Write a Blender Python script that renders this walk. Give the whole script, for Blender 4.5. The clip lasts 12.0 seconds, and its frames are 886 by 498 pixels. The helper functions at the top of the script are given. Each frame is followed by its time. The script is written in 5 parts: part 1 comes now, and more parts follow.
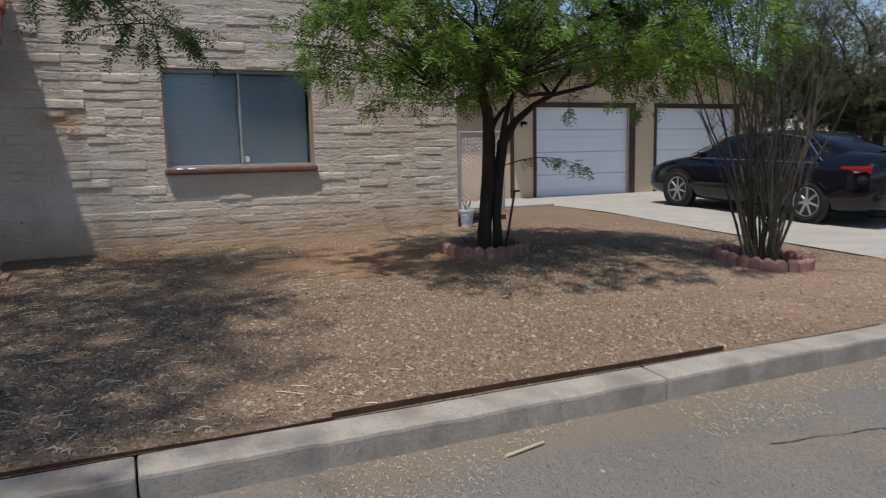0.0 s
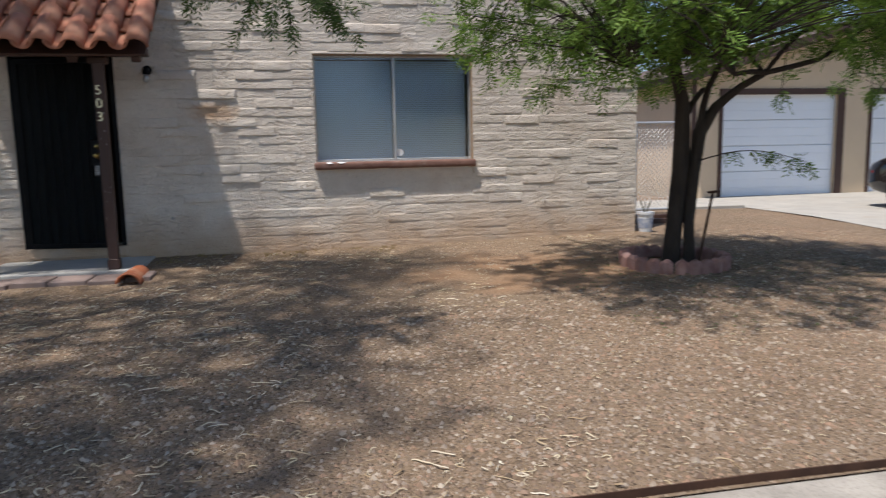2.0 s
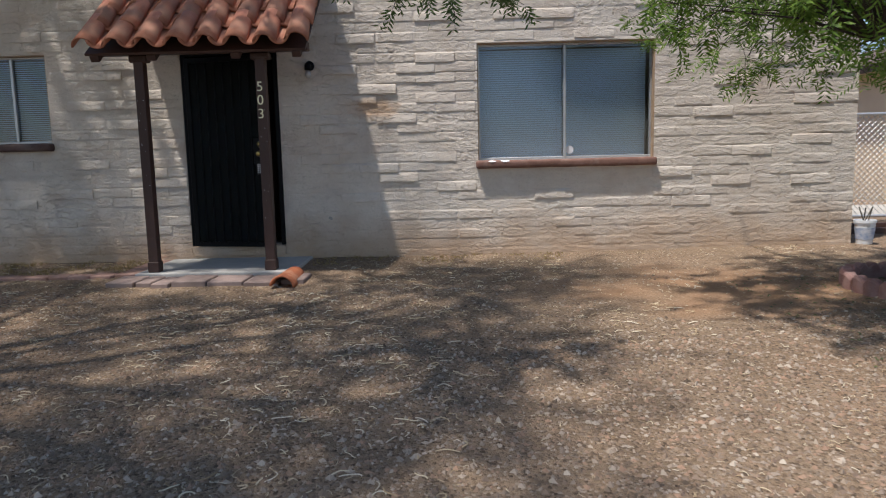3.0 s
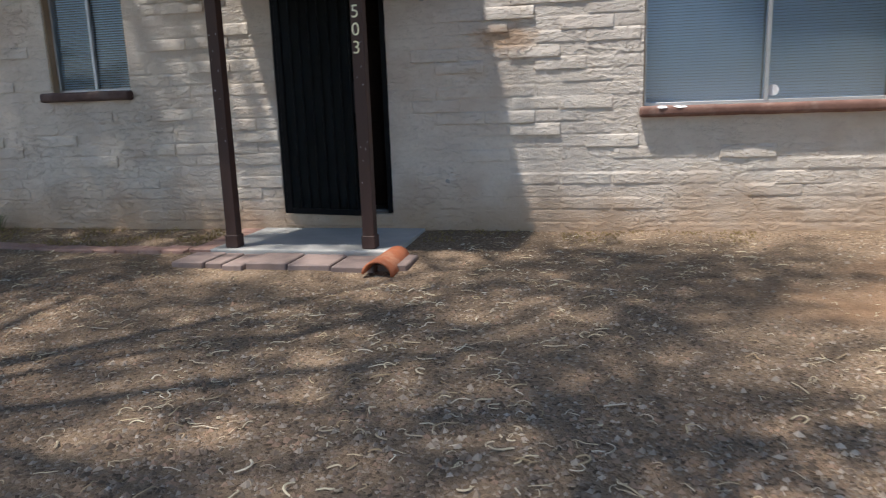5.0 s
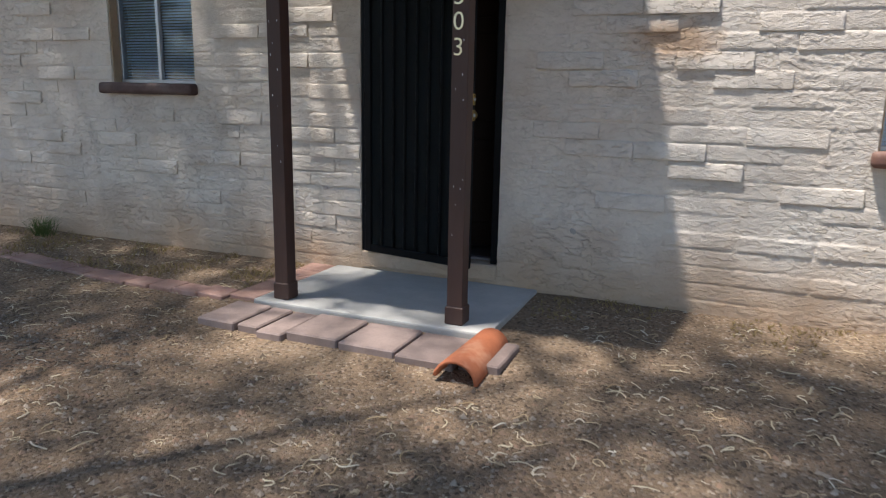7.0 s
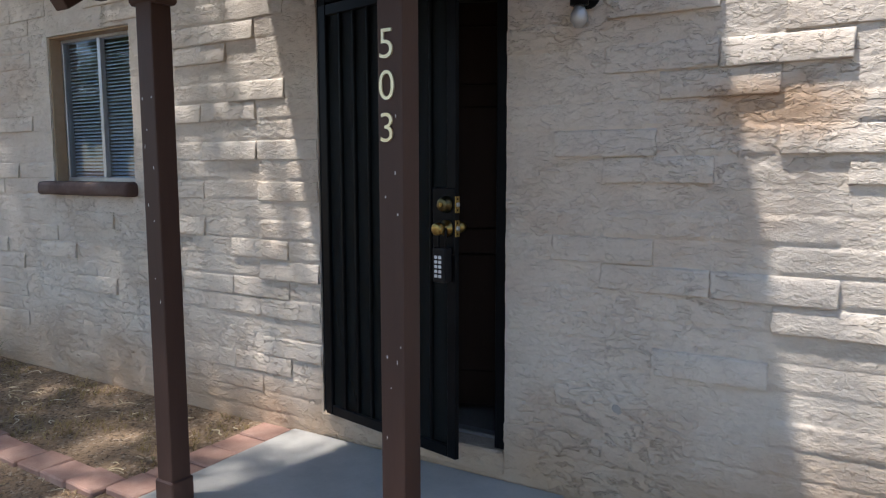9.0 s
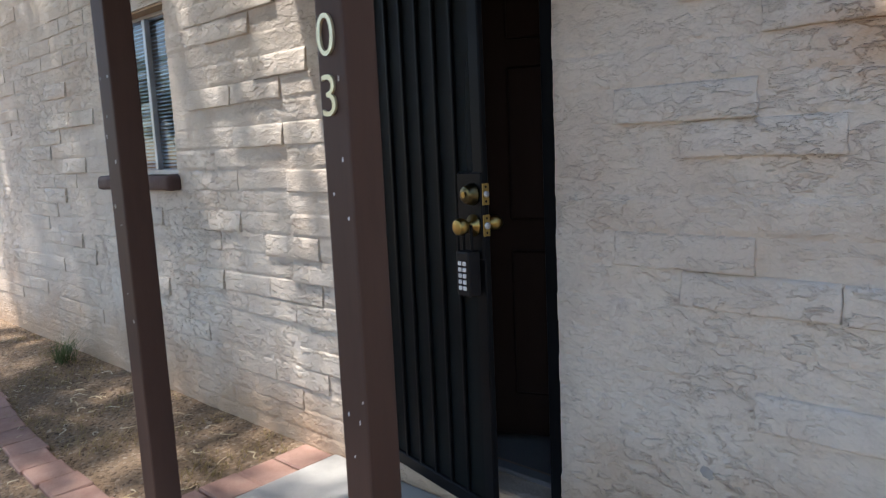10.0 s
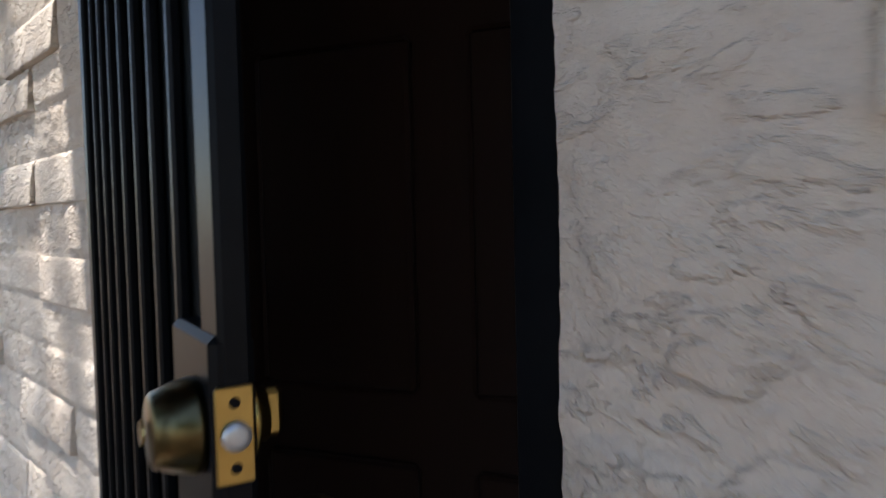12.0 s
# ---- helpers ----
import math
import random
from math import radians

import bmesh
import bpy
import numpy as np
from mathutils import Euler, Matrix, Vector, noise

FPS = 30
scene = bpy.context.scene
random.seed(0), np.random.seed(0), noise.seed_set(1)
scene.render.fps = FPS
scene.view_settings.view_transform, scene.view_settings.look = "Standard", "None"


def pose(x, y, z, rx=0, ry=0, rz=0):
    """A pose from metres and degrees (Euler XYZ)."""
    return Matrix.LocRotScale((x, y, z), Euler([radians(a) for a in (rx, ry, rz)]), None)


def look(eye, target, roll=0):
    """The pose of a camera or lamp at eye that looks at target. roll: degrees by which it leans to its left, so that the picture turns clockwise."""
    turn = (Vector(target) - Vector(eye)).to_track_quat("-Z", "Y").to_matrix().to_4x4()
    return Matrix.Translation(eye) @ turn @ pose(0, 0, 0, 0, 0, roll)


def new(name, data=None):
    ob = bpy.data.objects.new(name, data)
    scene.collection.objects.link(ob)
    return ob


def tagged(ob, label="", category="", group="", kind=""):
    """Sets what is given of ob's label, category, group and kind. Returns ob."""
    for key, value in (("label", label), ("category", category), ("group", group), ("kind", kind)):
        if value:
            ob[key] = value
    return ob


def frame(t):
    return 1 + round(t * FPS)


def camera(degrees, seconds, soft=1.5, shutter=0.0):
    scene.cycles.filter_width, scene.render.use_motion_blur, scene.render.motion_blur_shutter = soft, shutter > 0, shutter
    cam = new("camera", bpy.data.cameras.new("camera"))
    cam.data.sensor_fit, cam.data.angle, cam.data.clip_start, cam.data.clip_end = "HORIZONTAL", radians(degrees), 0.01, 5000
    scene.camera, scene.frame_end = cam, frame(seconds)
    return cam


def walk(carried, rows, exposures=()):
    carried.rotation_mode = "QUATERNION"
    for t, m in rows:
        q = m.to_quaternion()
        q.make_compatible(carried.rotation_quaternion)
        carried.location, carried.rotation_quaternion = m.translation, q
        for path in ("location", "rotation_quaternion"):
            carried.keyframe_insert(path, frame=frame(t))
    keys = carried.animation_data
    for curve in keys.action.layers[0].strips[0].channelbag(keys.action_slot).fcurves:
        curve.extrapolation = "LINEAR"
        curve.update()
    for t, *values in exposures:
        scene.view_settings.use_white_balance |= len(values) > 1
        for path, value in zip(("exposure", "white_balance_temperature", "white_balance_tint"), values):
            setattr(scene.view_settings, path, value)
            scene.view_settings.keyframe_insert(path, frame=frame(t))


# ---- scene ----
cam = camera(63.7, 12.0, soft=1.1, shutter=0.25)
METRES, EYE, TILT, LEAN, TURN = 9.27, 1.35, 0.0, 0.0, -24.1
ROWS = [
    (0.0, 0.0, 0.0, 0.0, -0.16, -7.65, 1.21),
    (0.5, -0.0032, 0.0322, 0.0012, 4.39, -6.48, -0.22),
    (1.0, -0.0111, 0.0599, 0.0001, 7.7, -8.01, 1.26),
    (1.5, -0.0174, 0.0877, -0.001, 4.86, -7.12, 1.15),
    (2.0, -0.0193, 0.1172, -0.0026, 12.46, -7.76, 1.2),
    (2.5, -0.0304, 0.1509, -0.0057, 22.32, -8.94, 0.42),
    (3.0, -0.0462, 0.1868, -0.0032, 25.38, -7.63, 1.33),
    (5.0, -0.1288, 0.3422, -0.0034, 36.4, -11.6, 1.91),
    (5.5, -0.1504, 0.3744, 0.0087, 41.41, -12.88, 0.52),
    (6.0, -0.1758, 0.4116, 0.0148, 39.22, -10.19, 0.79),
    (6.5, -0.201, 0.4452, 0.0109, 42.74, -11.55, -0.7),
    (7.0, -0.2279, 0.479, 0.0165, 47.04, -12.49, -1.05),
    (9.0, -0.3125, 0.6389, 0.0268, 55.55, -6.43, 0.09),
    (9.5, -0.3291, 0.6776, 0.025, 61.26, -6.71, 0.93),
    (10.0, -0.3523, 0.7134, 0.0272, 66.94, -8.12, 2.6),
    (10.5, -0.3901, 0.7446, 0.0278, 66.64, -4.76, 3.19),
    (11.0, -0.4282, 0.7792, 0.022, 65.72, -4.38, 0.83),
    (11.5, -0.4676, 0.8009, 0.0225, 71.03, -5.33, 2.09),
    (12.0, -0.5073, 0.8142, 0.0268, 71.18, -2.55, 1.3),
]
walk(cam, [(t, pose(0, 0, EYE, TILT, LEAN, TURN) @ pose(METRES * x, METRES * y, METRES * z, 90 + pitch, roll, yaw)) for t, x, y, z, yaw, pitch, roll in ROWS],
     ((0.0, 0.13, 6600, 13), (1.5, 0.55, 6600, 13), (3.0, 0.70, 6600, 13), (5.5, 1.06, 6550, 12), (7.0, 1.18, 6550, 12), (9.0, 1.44, 6600, 13), (10.0, 1.76, 6650, 13), (11.0, 2.0, 6700, 13), (11.5, 1.98, 6700, 13), (12.0, 1.84, 6700, 14)))

# ---- world and sun ----
SUN_WAY = Vector((1.2, 1.0, -4.5)).normalized()
world = bpy.data.worlds.new("sky")
scene.world = world
world.use_nodes = True
wn = world.node_tree
wn.nodes.clear()
sky = wn.nodes.new("ShaderNodeTexSky")
sky.sky_type = "NISHITA"
sky.sun_disc = False
sky.sun_elevation = math.asin(-SUN_WAY.z)
sky.sun_rotation = math.atan2(-SUN_WAY.x, -SUN_WAY.y)
sky.dust_density = 0.4
sky.ozone_density = 2.5
back = wn.nodes.new("ShaderNodeBackground")
back.inputs["Strength"].default_value = 0.097
wout = wn.nodes.new("ShaderNodeOutputWorld")
wn.links.new(sky.outputs[0], back.inputs["Color"])
wn.links.new(back.outputs[0], wout.inputs["Surface"])
sun = new("sun", bpy.data.lights.new("sun", "SUN"))
sun.data.energy = 3.3
sun.data.angle = radians(1.6)
sun.data.color = (1.0, 0.965, 0.91)
sun.matrix_world = look((0, 0, 30), Vector((0, 0, 30)) + SUN_WAY)


# ---- materials ----
def material(name, c1, c2, rough=0.8, scale=6.0, fine=60.0, bump=0.2, fine_bump=0.15, metal=0.0, mix_fine=0.35, dist=0.01,
             stretch=(1, 1, 1), spread=0.0, coords="Object", third=None, third_scale=0.8, third_amount=0.6, spec=0.35):
    """Two scales of noise colour and bump; spread varies whole pieces."""
    m = bpy.data.materials.new(name)
    m.use_nodes = True
    nt = m.node_tree
    bsdf = nt.nodes["Principled BSDF"]
    tc = nt.nodes.new("ShaderNodeTexCoord")
    if coords == "World":
        geo = nt.nodes.new("ShaderNodeNewGeometry")
        src = geo.outputs["Position"]
    else:
        src = tc.outputs["Object"]
    mp = nt.nodes.new("ShaderNodeMapping")
    mp.inputs["Scale"].default_value = stretch
    nt.links.new(src, mp.inputs["Vector"])
    vec = mp.outputs["Vector"]

    def noise_node(s, detail=5, r=0.6):
        n = nt.nodes.new("ShaderNodeTexNoise")
        n.inputs["Scale"].default_value = s
        n.inputs["Detail"].default_value = detail
        n.inputs["Roughness"].default_value = r
        nt.links.new(vec, n.inputs["Vector"])
        return n.outputs["Fac"]

    def mix(a, b, fac):
        n = nt.nodes.new("ShaderNodeMix")
        n.data_type = "RGBA"
        for sock, v in ((n.inputs[6], a), (n.inputs[7], b)):
            if isinstance(v, tuple):
                sock.default_value = (*v, 1)
            else:
                nt.links.new(v, sock)
        if isinstance(fac, float):
            n.inputs[0].default_value = fac
        else:
            nt.links.new(fac, n.inputs[0])
        return n.outputs[2]

    def ramp(v, lo, hi, top=1.0):
        n = nt.nodes.new("ShaderNodeMapRange")
        n.inputs["From Min"].default_value = lo
        n.inputs["From Max"].default_value = hi
        n.inputs["To Max"].default_value = top
        nt.links.new(v, n.inputs["Value"])
        return n.outputs["Result"]

    big = noise_node(scale)
    small = noise_node(fine, 4, 0.7)
    col = mix(c1, c2, ramp(big, 0.35, 0.65))
    dark = tuple(v * 0.55 for v in c1)
    col = mix(col, dark, ramp(small, 0.5, 0.75, mix_fine))
    if third:
        col = mix(col, third, ramp(noise_node(third_scale, 3), 0.52, 0.68, third_amount))
    if spread:
        info = nt.nodes.new("ShaderNodeObjectInfo")
        hsv = nt.nodes.new("ShaderNodeHueSaturation")
        rng = nt.nodes.new("ShaderNodeMapRange")
        rng.inputs["To Min"].default_value = 1 - spread
        rng.inputs["To Max"].default_value = 1 + spread
        nt.links.new(info.outputs["Random"], rng.inputs["Value"])
        nt.links.new(rng.outputs["Result"], hsv.inputs["Value"])
        nt.links.new(col, hsv.inputs["Color"])
        col = hsv.outputs["Color"]
    nt.links.new(col, bsdf.inputs["Base Color"])
    bsdf.inputs["Roughness"].default_value = rough
    bsdf.inputs["Metallic"].default_value = metal
    bsdf.inputs["Specular IOR Level"].default_value = spec
    if bump or fine_bump:
        b1 = nt.nodes.new("ShaderNodeBump")
        b1.inputs["Strength"].default_value = bump
        b1.inputs["Distance"].default_value = dist * 2
        nt.links.new(big, b1.inputs["Height"])
        b2 = nt.nodes.new("ShaderNodeBump")
        b2.inputs["Strength"].default_value = fine_bump
        b2.inputs["Distance"].default_value = dist
        nt.links.new(small, b2.inputs["Height"])
        nt.links.new(b1.outputs["Normal"], b2.inputs["Normal"])
        nt.links.new(b2.outputs["Normal"], bsdf.inputs["Normal"])
    return m


WALL_FACE = 9.21


def stucco_material():
    """Thin brushed stucco over slump block: pale tan paint, warm patches, soil-stained base, trowel ridges."""
    m = material("painted_stucco", (0.71, 0.638, 0.555), (0.62, 0.548, 0.472), 0.85, 2.6, 34, 0.25, 0.5, 0, 0.25, 0.014, (1, 1, 1.3), 0.0, "World", (0.57, 0.46, 0.365), 1.3, 0.45)
    nt = m.node_tree
    bsdf = nt.nodes["Principled BSDF"]
    geo = nt.nodes.new("ShaderNodeNewGeometry")
    sep = nt.nodes.new("ShaderNodeSeparateXYZ")
    nt.links.new(geo.outputs["Position"], sep.inputs[0])
    n = nt.nodes.new("ShaderNodeTexNoise")
    n.inputs["Scale"].default_value = 2.5
    n.inputs["Detail"].default_value = 6
    nt.links.new(geo.outputs["Position"], n.inputs["Vector"])
    add = nt.nodes.new("ShaderNodeMath")
    add.operation = "MULTIPLY_ADD"
    add.inputs[1].default_value = -0.7
    nt.links.new(n.outputs["Fac"], add.inputs[0])
    nt.links.new(sep.outputs["Z"], add.inputs[2])
    rng = nt.nodes.new("ShaderNodeMapRange")
    rng.inputs["From Min"].default_value = 0.42
    rng.inputs["From Max"].default_value = -0.05
    rng.inputs["To Max"].default_value = 0.75
    nt.links.new(add.outputs[0], rng.inputs["Value"])
    mx = nt.nodes.new("ShaderNodeMix")
    mx.data_type = "RGBA"
    old = bsdf.inputs["Base Color"].links[0].from_socket
    nt.links.new(old, mx.inputs[6])
    mx.inputs[7].default_value = (0.46, 0.30, 0.18, 1)
    nt.links.new(rng.outputs["Result"], mx.inputs[0])
    nt.links.new(mx.outputs[2], bsdf.inputs["Base Color"])
    # dark specks and grime caught in the rough coat
    gr = nt.nodes.new("ShaderNodeTexNoise")
    gr.inputs["Scale"].default_value = 11
    gr.inputs["Detail"].default_value = 9
    gr.inputs["Roughness"].default_value = 0.75
    nt.links.new(geo.outputs["Position"], gr.inputs["Vector"])
    gm = nt.nodes.new("ShaderNodeMapRange")
    gm.inputs["From Min"].default_value = 0.56
    gm.inputs["From Max"].default_value = 0.72
    gm.inputs["To Max"].default_value = 0.32
    nt.links.new(gr.outputs["Fac"], gm.inputs["Value"])
    g2 = nt.nodes.new("ShaderNodeMix")
    g2.data_type = "RGBA"
    nt.links.new(gm.outputs["Result"], g2.inputs[0])
    nt.links.new(mx.outputs[2], g2.inputs[6])
    g2.inputs[7].default_value = (0.30, 0.255, 0.21, 1)
    # a rust-orange patch of bare undercoat beside the door
    off = nt.nodes.new("ShaderNodeVectorMath")
    off.operation = "SUBTRACT"
    off.inputs[1].default_value = (-0.55, WALL_FACE, 1.80)
    nt.links.new(geo.outputs["Position"], off.inputs[0])
    sc = nt.nodes.new("ShaderNodeVectorMath")
    sc.operation = "MULTIPLY"
    sc.inputs[1].default_value = (2.6, 1.0, 6.5)
    nt.links.new(off.outputs[0], sc.inputs[0])
    ln = nt.nodes.new("ShaderNodeVectorMath")
    ln.operation = "LENGTH"
    nt.links.new(sc.outputs[0], ln.inputs[0])
    sm = nt.nodes.new("ShaderNodeMath")
    sm.operation = "ADD"
    nt.links.new(ln.outputs["Value"], sm.inputs[0])
    nt.links.new(gr.outputs["Fac"], sm.inputs[1])
    om = nt.nodes.new("ShaderNodeMapRange")
    om.inputs["From Min"].default_value = 1.35
    om.inputs["From Max"].default_value = 0.85
    om.inputs["To Max"].default_value = 0.75
    nt.links.new(sm.outputs[0], om.inputs["Value"])
    g3 = nt.nodes.new("ShaderNodeMix")
    g3.data_type = "RGBA"
    nt.links.new(om.outputs["Result"], g3.inputs[0])
    nt.links.new(g2.outputs[2], g3.inputs[6])
    g3.inputs[7].default_value = (0.56, 0.36, 0.22, 1)
    nt.links.new(g3.outputs[2], bsdf.inputs["Base Color"])
    # trowel and brush ridges
    wv = nt.nodes.new("ShaderNodeTexNoise")
    wv.inputs["Scale"].default_value = 13
    wv.inputs["Detail"].default_value = 3
    wv.inputs["Distortion"].default_value = 0.5
    mp = nt.nodes.new("ShaderNodeMapping")
    mp.inputs["Scale"].default_value = (1.0, 1, 2.0)
    mp.inputs["Rotation"].default_value = (0, 0.25, 0)
    nt.links.new(geo.outputs["Position"], mp.inputs["Vector"])
    nt.links.new(mp.outputs["Vector"], wv.inputs["Vector"])
    def thin_ridges(source, width):
        """Sharp narrow crests where a noise crosses its middle."""
        off_mid = nt.nodes.new("ShaderNodeMath")
        off_mid.operation = "SUBTRACT"
        off_mid.inputs[1].default_value = 0.5
        nt.links.new(source, off_mid.inputs[0])
        size = nt.nodes.new("ShaderNodeMath")
        size.operation = "ABSOLUTE"
        nt.links.new(off_mid.outputs[0], size.inputs[0])
        crest = nt.nodes.new("ShaderNodeMapRange")
        crest.interpolation_type = "SMOOTHSTEP"
        crest.inputs["From Min"].default_value = width
        crest.inputs["From Max"].default_value = 0.0
        nt.links.new(size.outputs[0], crest.inputs["Value"])
        return crest.outputs[0]

    breaks = nt.nodes.new("ShaderNodeTexNoise")
    breaks.inputs["Scale"].default_value = 17
    breaks.inputs["Detail"].default_value = 2
    nt.links.new(geo.outputs["Position"], breaks.inputs["Vector"])
    gaps = nt.nodes.new("ShaderNodeMapRange")
    gaps.interpolation_type = "SMOOTHSTEP"
    gaps.inputs["From Min"].default_value = 0.46
    gaps.inputs["From Max"].default_value = 0.66
    nt.links.new(breaks.outputs["Fac"], gaps.inputs["Value"])
    ridge = nt.nodes.new("ShaderNodeMath")
    ridge.operation = "MULTIPLY"
    nt.links.new(thin_ridges(wv.outputs["Fac"], 0.075), ridge.inputs[0])
    nt.links.new(gaps.outputs[0], ridge.inputs[1])
    plate_wave = nt.nodes.new("ShaderNodeTexNoise")
    plate_wave.inputs["Scale"].default_value = 15
    plate_wave.inputs["Detail"].default_value = 6
    plate_wave.inputs["Roughness"].default_value = 0.6
    plate_wave.inputs["Distortion"].default_value = 0.3
    nt.links.new(mp.outputs["Vector"], plate_wave.inputs["Vector"])
    plates = nt.nodes.new("ShaderNodeMapRange")
    plates.interpolation_type = "SMOOTHSTEP"
    plates.inputs["From Min"].default_value = 0.50
    plates.inputs["From Max"].default_value = 0.60
    nt.links.new(plate_wave.outputs["Fac"], plates.inputs["Value"])
    coat = nt.nodes.new("ShaderNodeMath")
    coat.operation = "MULTIPLY_ADD"
    coat.inputs[1].default_value = 0.25
    nt.links.new(ridge.outputs[0], coat.inputs[0])
    nt.links.new(plates.outputs[0], coat.inputs[2])
    mask = nt.nodes.new("ShaderNodeTexNoise")
    mask.inputs["Scale"].default_value = 2.0
    nt.links.new(geo.outputs["Position"], mask.inputs["Vector"])
    mr = nt.nodes.new("ShaderNodeMapRange")
    mr.inputs["From Min"].default_value = 0.42
    mr.inputs["From Max"].default_value = 0.62
    mr.inputs["To Min"].default_value = 0.35
    nt.links.new(mask.outputs["Fac"], mr.inputs["Value"])
    mul = nt.nodes.new("ShaderNodeMath")
    mul.operation = "MULTIPLY"
    nt.links.new(coat.outputs[0], mul.inputs[0])
    nt.links.new(mr.outputs["Result"], mul.inputs[1])
    bp = nt.nodes.new("ShaderNodeBump")
    bp.inputs["Strength"].default_value = 1.0
    bp.inputs["Distance"].default_value = 0.0055
    nt.links.new(mul.outputs[0], bp.inputs["Height"])
    prev = bsdf.inputs["Normal"].links[0].from_socket
    crag = nt.nodes.new("ShaderNodeBump")
    crag.inputs["Strength"].default_value = 0.45
    crag.inputs["Distance"].default_value = 0.022
    nt.links.new(gr.outputs["Fac"], crag.inputs["Height"])
    nt.links.new(prev, crag.inputs["Normal"])
    nt.links.new(crag.outputs["Normal"], bp.inputs["Normal"])
    nt.links.new(bp.outputs["Normal"], bsdf.inputs["Normal"])
    return m


def glass_material(name, tint, rough=0.02, ior=1.6):
    m = bpy.data.materials.new(name)
    m.use_nodes = True
    nt = m.node_tree
    nt.nodes.clear()
    out = nt.nodes.new("ShaderNodeOutputMaterial")
    tr = nt.nodes.new("ShaderNodeBsdfTransparent")
    tr.inputs[0].default_value = (*tint, 1)
    gl = nt.nodes.new("ShaderNodeBsdfGlossy")
    gl.inputs["Roughness"].default_value = rough
    fr = nt.nodes.new("ShaderNodeFresnel")
    fr.inputs["IOR"].default_value = ior
    mx = nt.nodes.new("ShaderNodeMixShader")
    nt.links.new(fr.outputs[0], mx.inputs[0])
    nt.links.new(tr.outputs[0], mx.inputs[1])
    nt.links.new(gl.outputs[0], mx.inputs[2])
    nt.links.new(mx.outputs[0], out.inputs["Surface"])
    return m


STUCCO = stucco_material()
SOIL = material("gravelly_soil", (0.215, 0.152, 0.100), (0.295, 0.215, 0.145), 0.95, 1.6, 70, 0.3, 0.8, 0, 0.75, 0.02, (1, 1, 1), 0, "World", (0.33, 0.205, 0.13), 0.5, 0.75, 0.1)
ASPHALT = material("worn_asphalt", (0.17, 0.16, 0.145), (0.22, 0.205, 0.18), 0.92, 0.9, 90, 0.1, 0.5, 0, 0.5, 0.008, (1, 1, 1), 0, "World", (0.27, 0.21, 0.14), 0.7, 0.5, 0.2)
CONCRETE = material("old_concrete", (0.36, 0.34, 0.30), (0.44, 0.41, 0.36), 0.9, 3, 50, 0.2, 0.35, 0, 0.35, 0.006, (1, 1, 1), 0, "World", (0.30, 0.26, 0.21), 1.5, 0.5, 0.2)
KERB = material("dirty_kerb_concrete", (0.29, 0.262, 0.225), (0.40, 0.365, 0.315), 0.9, 5, 60, 0.3, 0.6, 0, 0.6, 0.006, (1, 1, 1), 0, "World", (0.20, 0.17, 0.14), 2.2, 0.6, 0.2)
SLAB = material("smooth_concrete", (0.37, 0.365, 0.345), (0.45, 0.44, 0.415), 0.8, 4, 60, 0.05, 0.1, 0, 0.15, 0.004, (1, 1, 1), 0, "World")
STEEL = material("rusted_steel", (0.055, 0.028, 0.018), (0.09, 0.045, 0.027), 0.8, 8, 80, 0.2, 0.3, 0.2, 0.3, 0.003)
TERRACOTTA = material("terracotta", (0.38, 0.145, 0.085), (0.44, 0.195, 0.125), 0.8, 7, 70, 0.15, 0.2, 0, 0.3, 0.004, (1, 1, 1), 0.22, "Object", (0.36, 0.20, 0.13), 6, 0.6)
FRESH_CLAY = material("orange_clay", (0.50, 0.165, 0.075), (0.42, 0.13, 0.06), 0.75, 9, 70, 0.1, 0.2, 0, 0.3, 0.003, (1, 1, 1), 0.0, "Object", (0.55, 0.27, 0.16), 7, 0.7)
PAVER = material("red_concrete_paver", (0.22, 0.165, 0.145), (0.29, 0.22, 0.195), 0.9, 9, 90, 0.15, 0.25, 0, 0.3, 0.004, (1, 1, 1), 0.12, "World")
BRICK = material("red_brick", (0.32, 0.185, 0.145), (0.40, 0.255, 0.205), 0.9, 9, 90, 0.2, 0.3, 0, 0.3, 0.004, (1, 1, 1), 0.15, "World")
EDGER = material("scalloped_concrete_red", (0.23, 0.115, 0.095), (0.31, 0.19, 0.165), 0.9, 9, 80, 0.2, 0.3, 0, 0.3, 0.005, (1, 1, 1), 0.15, "World")
BROWN = material("brown_painted_wood", (0.062, 0.034, 0.027), (0.078, 0.043, 0.034), 0.55, 5, 60, 0.1, 0.12, 0, 0.2, 0.003, (1, 1, 0.12))
DARKWOOD = material("dark_door_wood", (0.036, 0.02, 0.015), (0.046, 0.025, 0.019), 0.5, 5, 60, 0.1, 0.1, 0, 0.2, 0.003, (1, 1, 0.1), spec=0.15)
BLACK = material("black_painted_steel", (0.0035, 0.0042, 0.0055), (0.006, 0.0068, 0.0085), 0.38, 9, 90, 0.02, 0.05, 0.0, 0.1, 0.002, spec=0.09)
BRONZE = material("dull_bronze", (0.13, 0.105, 0.05), (0.09, 0.075, 0.04), 0.3, 9, 60, 0, 0.03, 1.0, 0.15, 0.001)
BRASS = material("aged_brass", (0.40, 0.29, 0.10), (0.30, 0.21, 0.075), 0.28, 9, 60, 0, 0.03, 1.0, 0.15, 0.001)
NUMBER = material("brass_numeral", (0.80, 0.72, 0.50), (0.74, 0.66, 0.44), 0.3, 20, 90, 0, 0.03, 0.6, 0.1, 0.001)
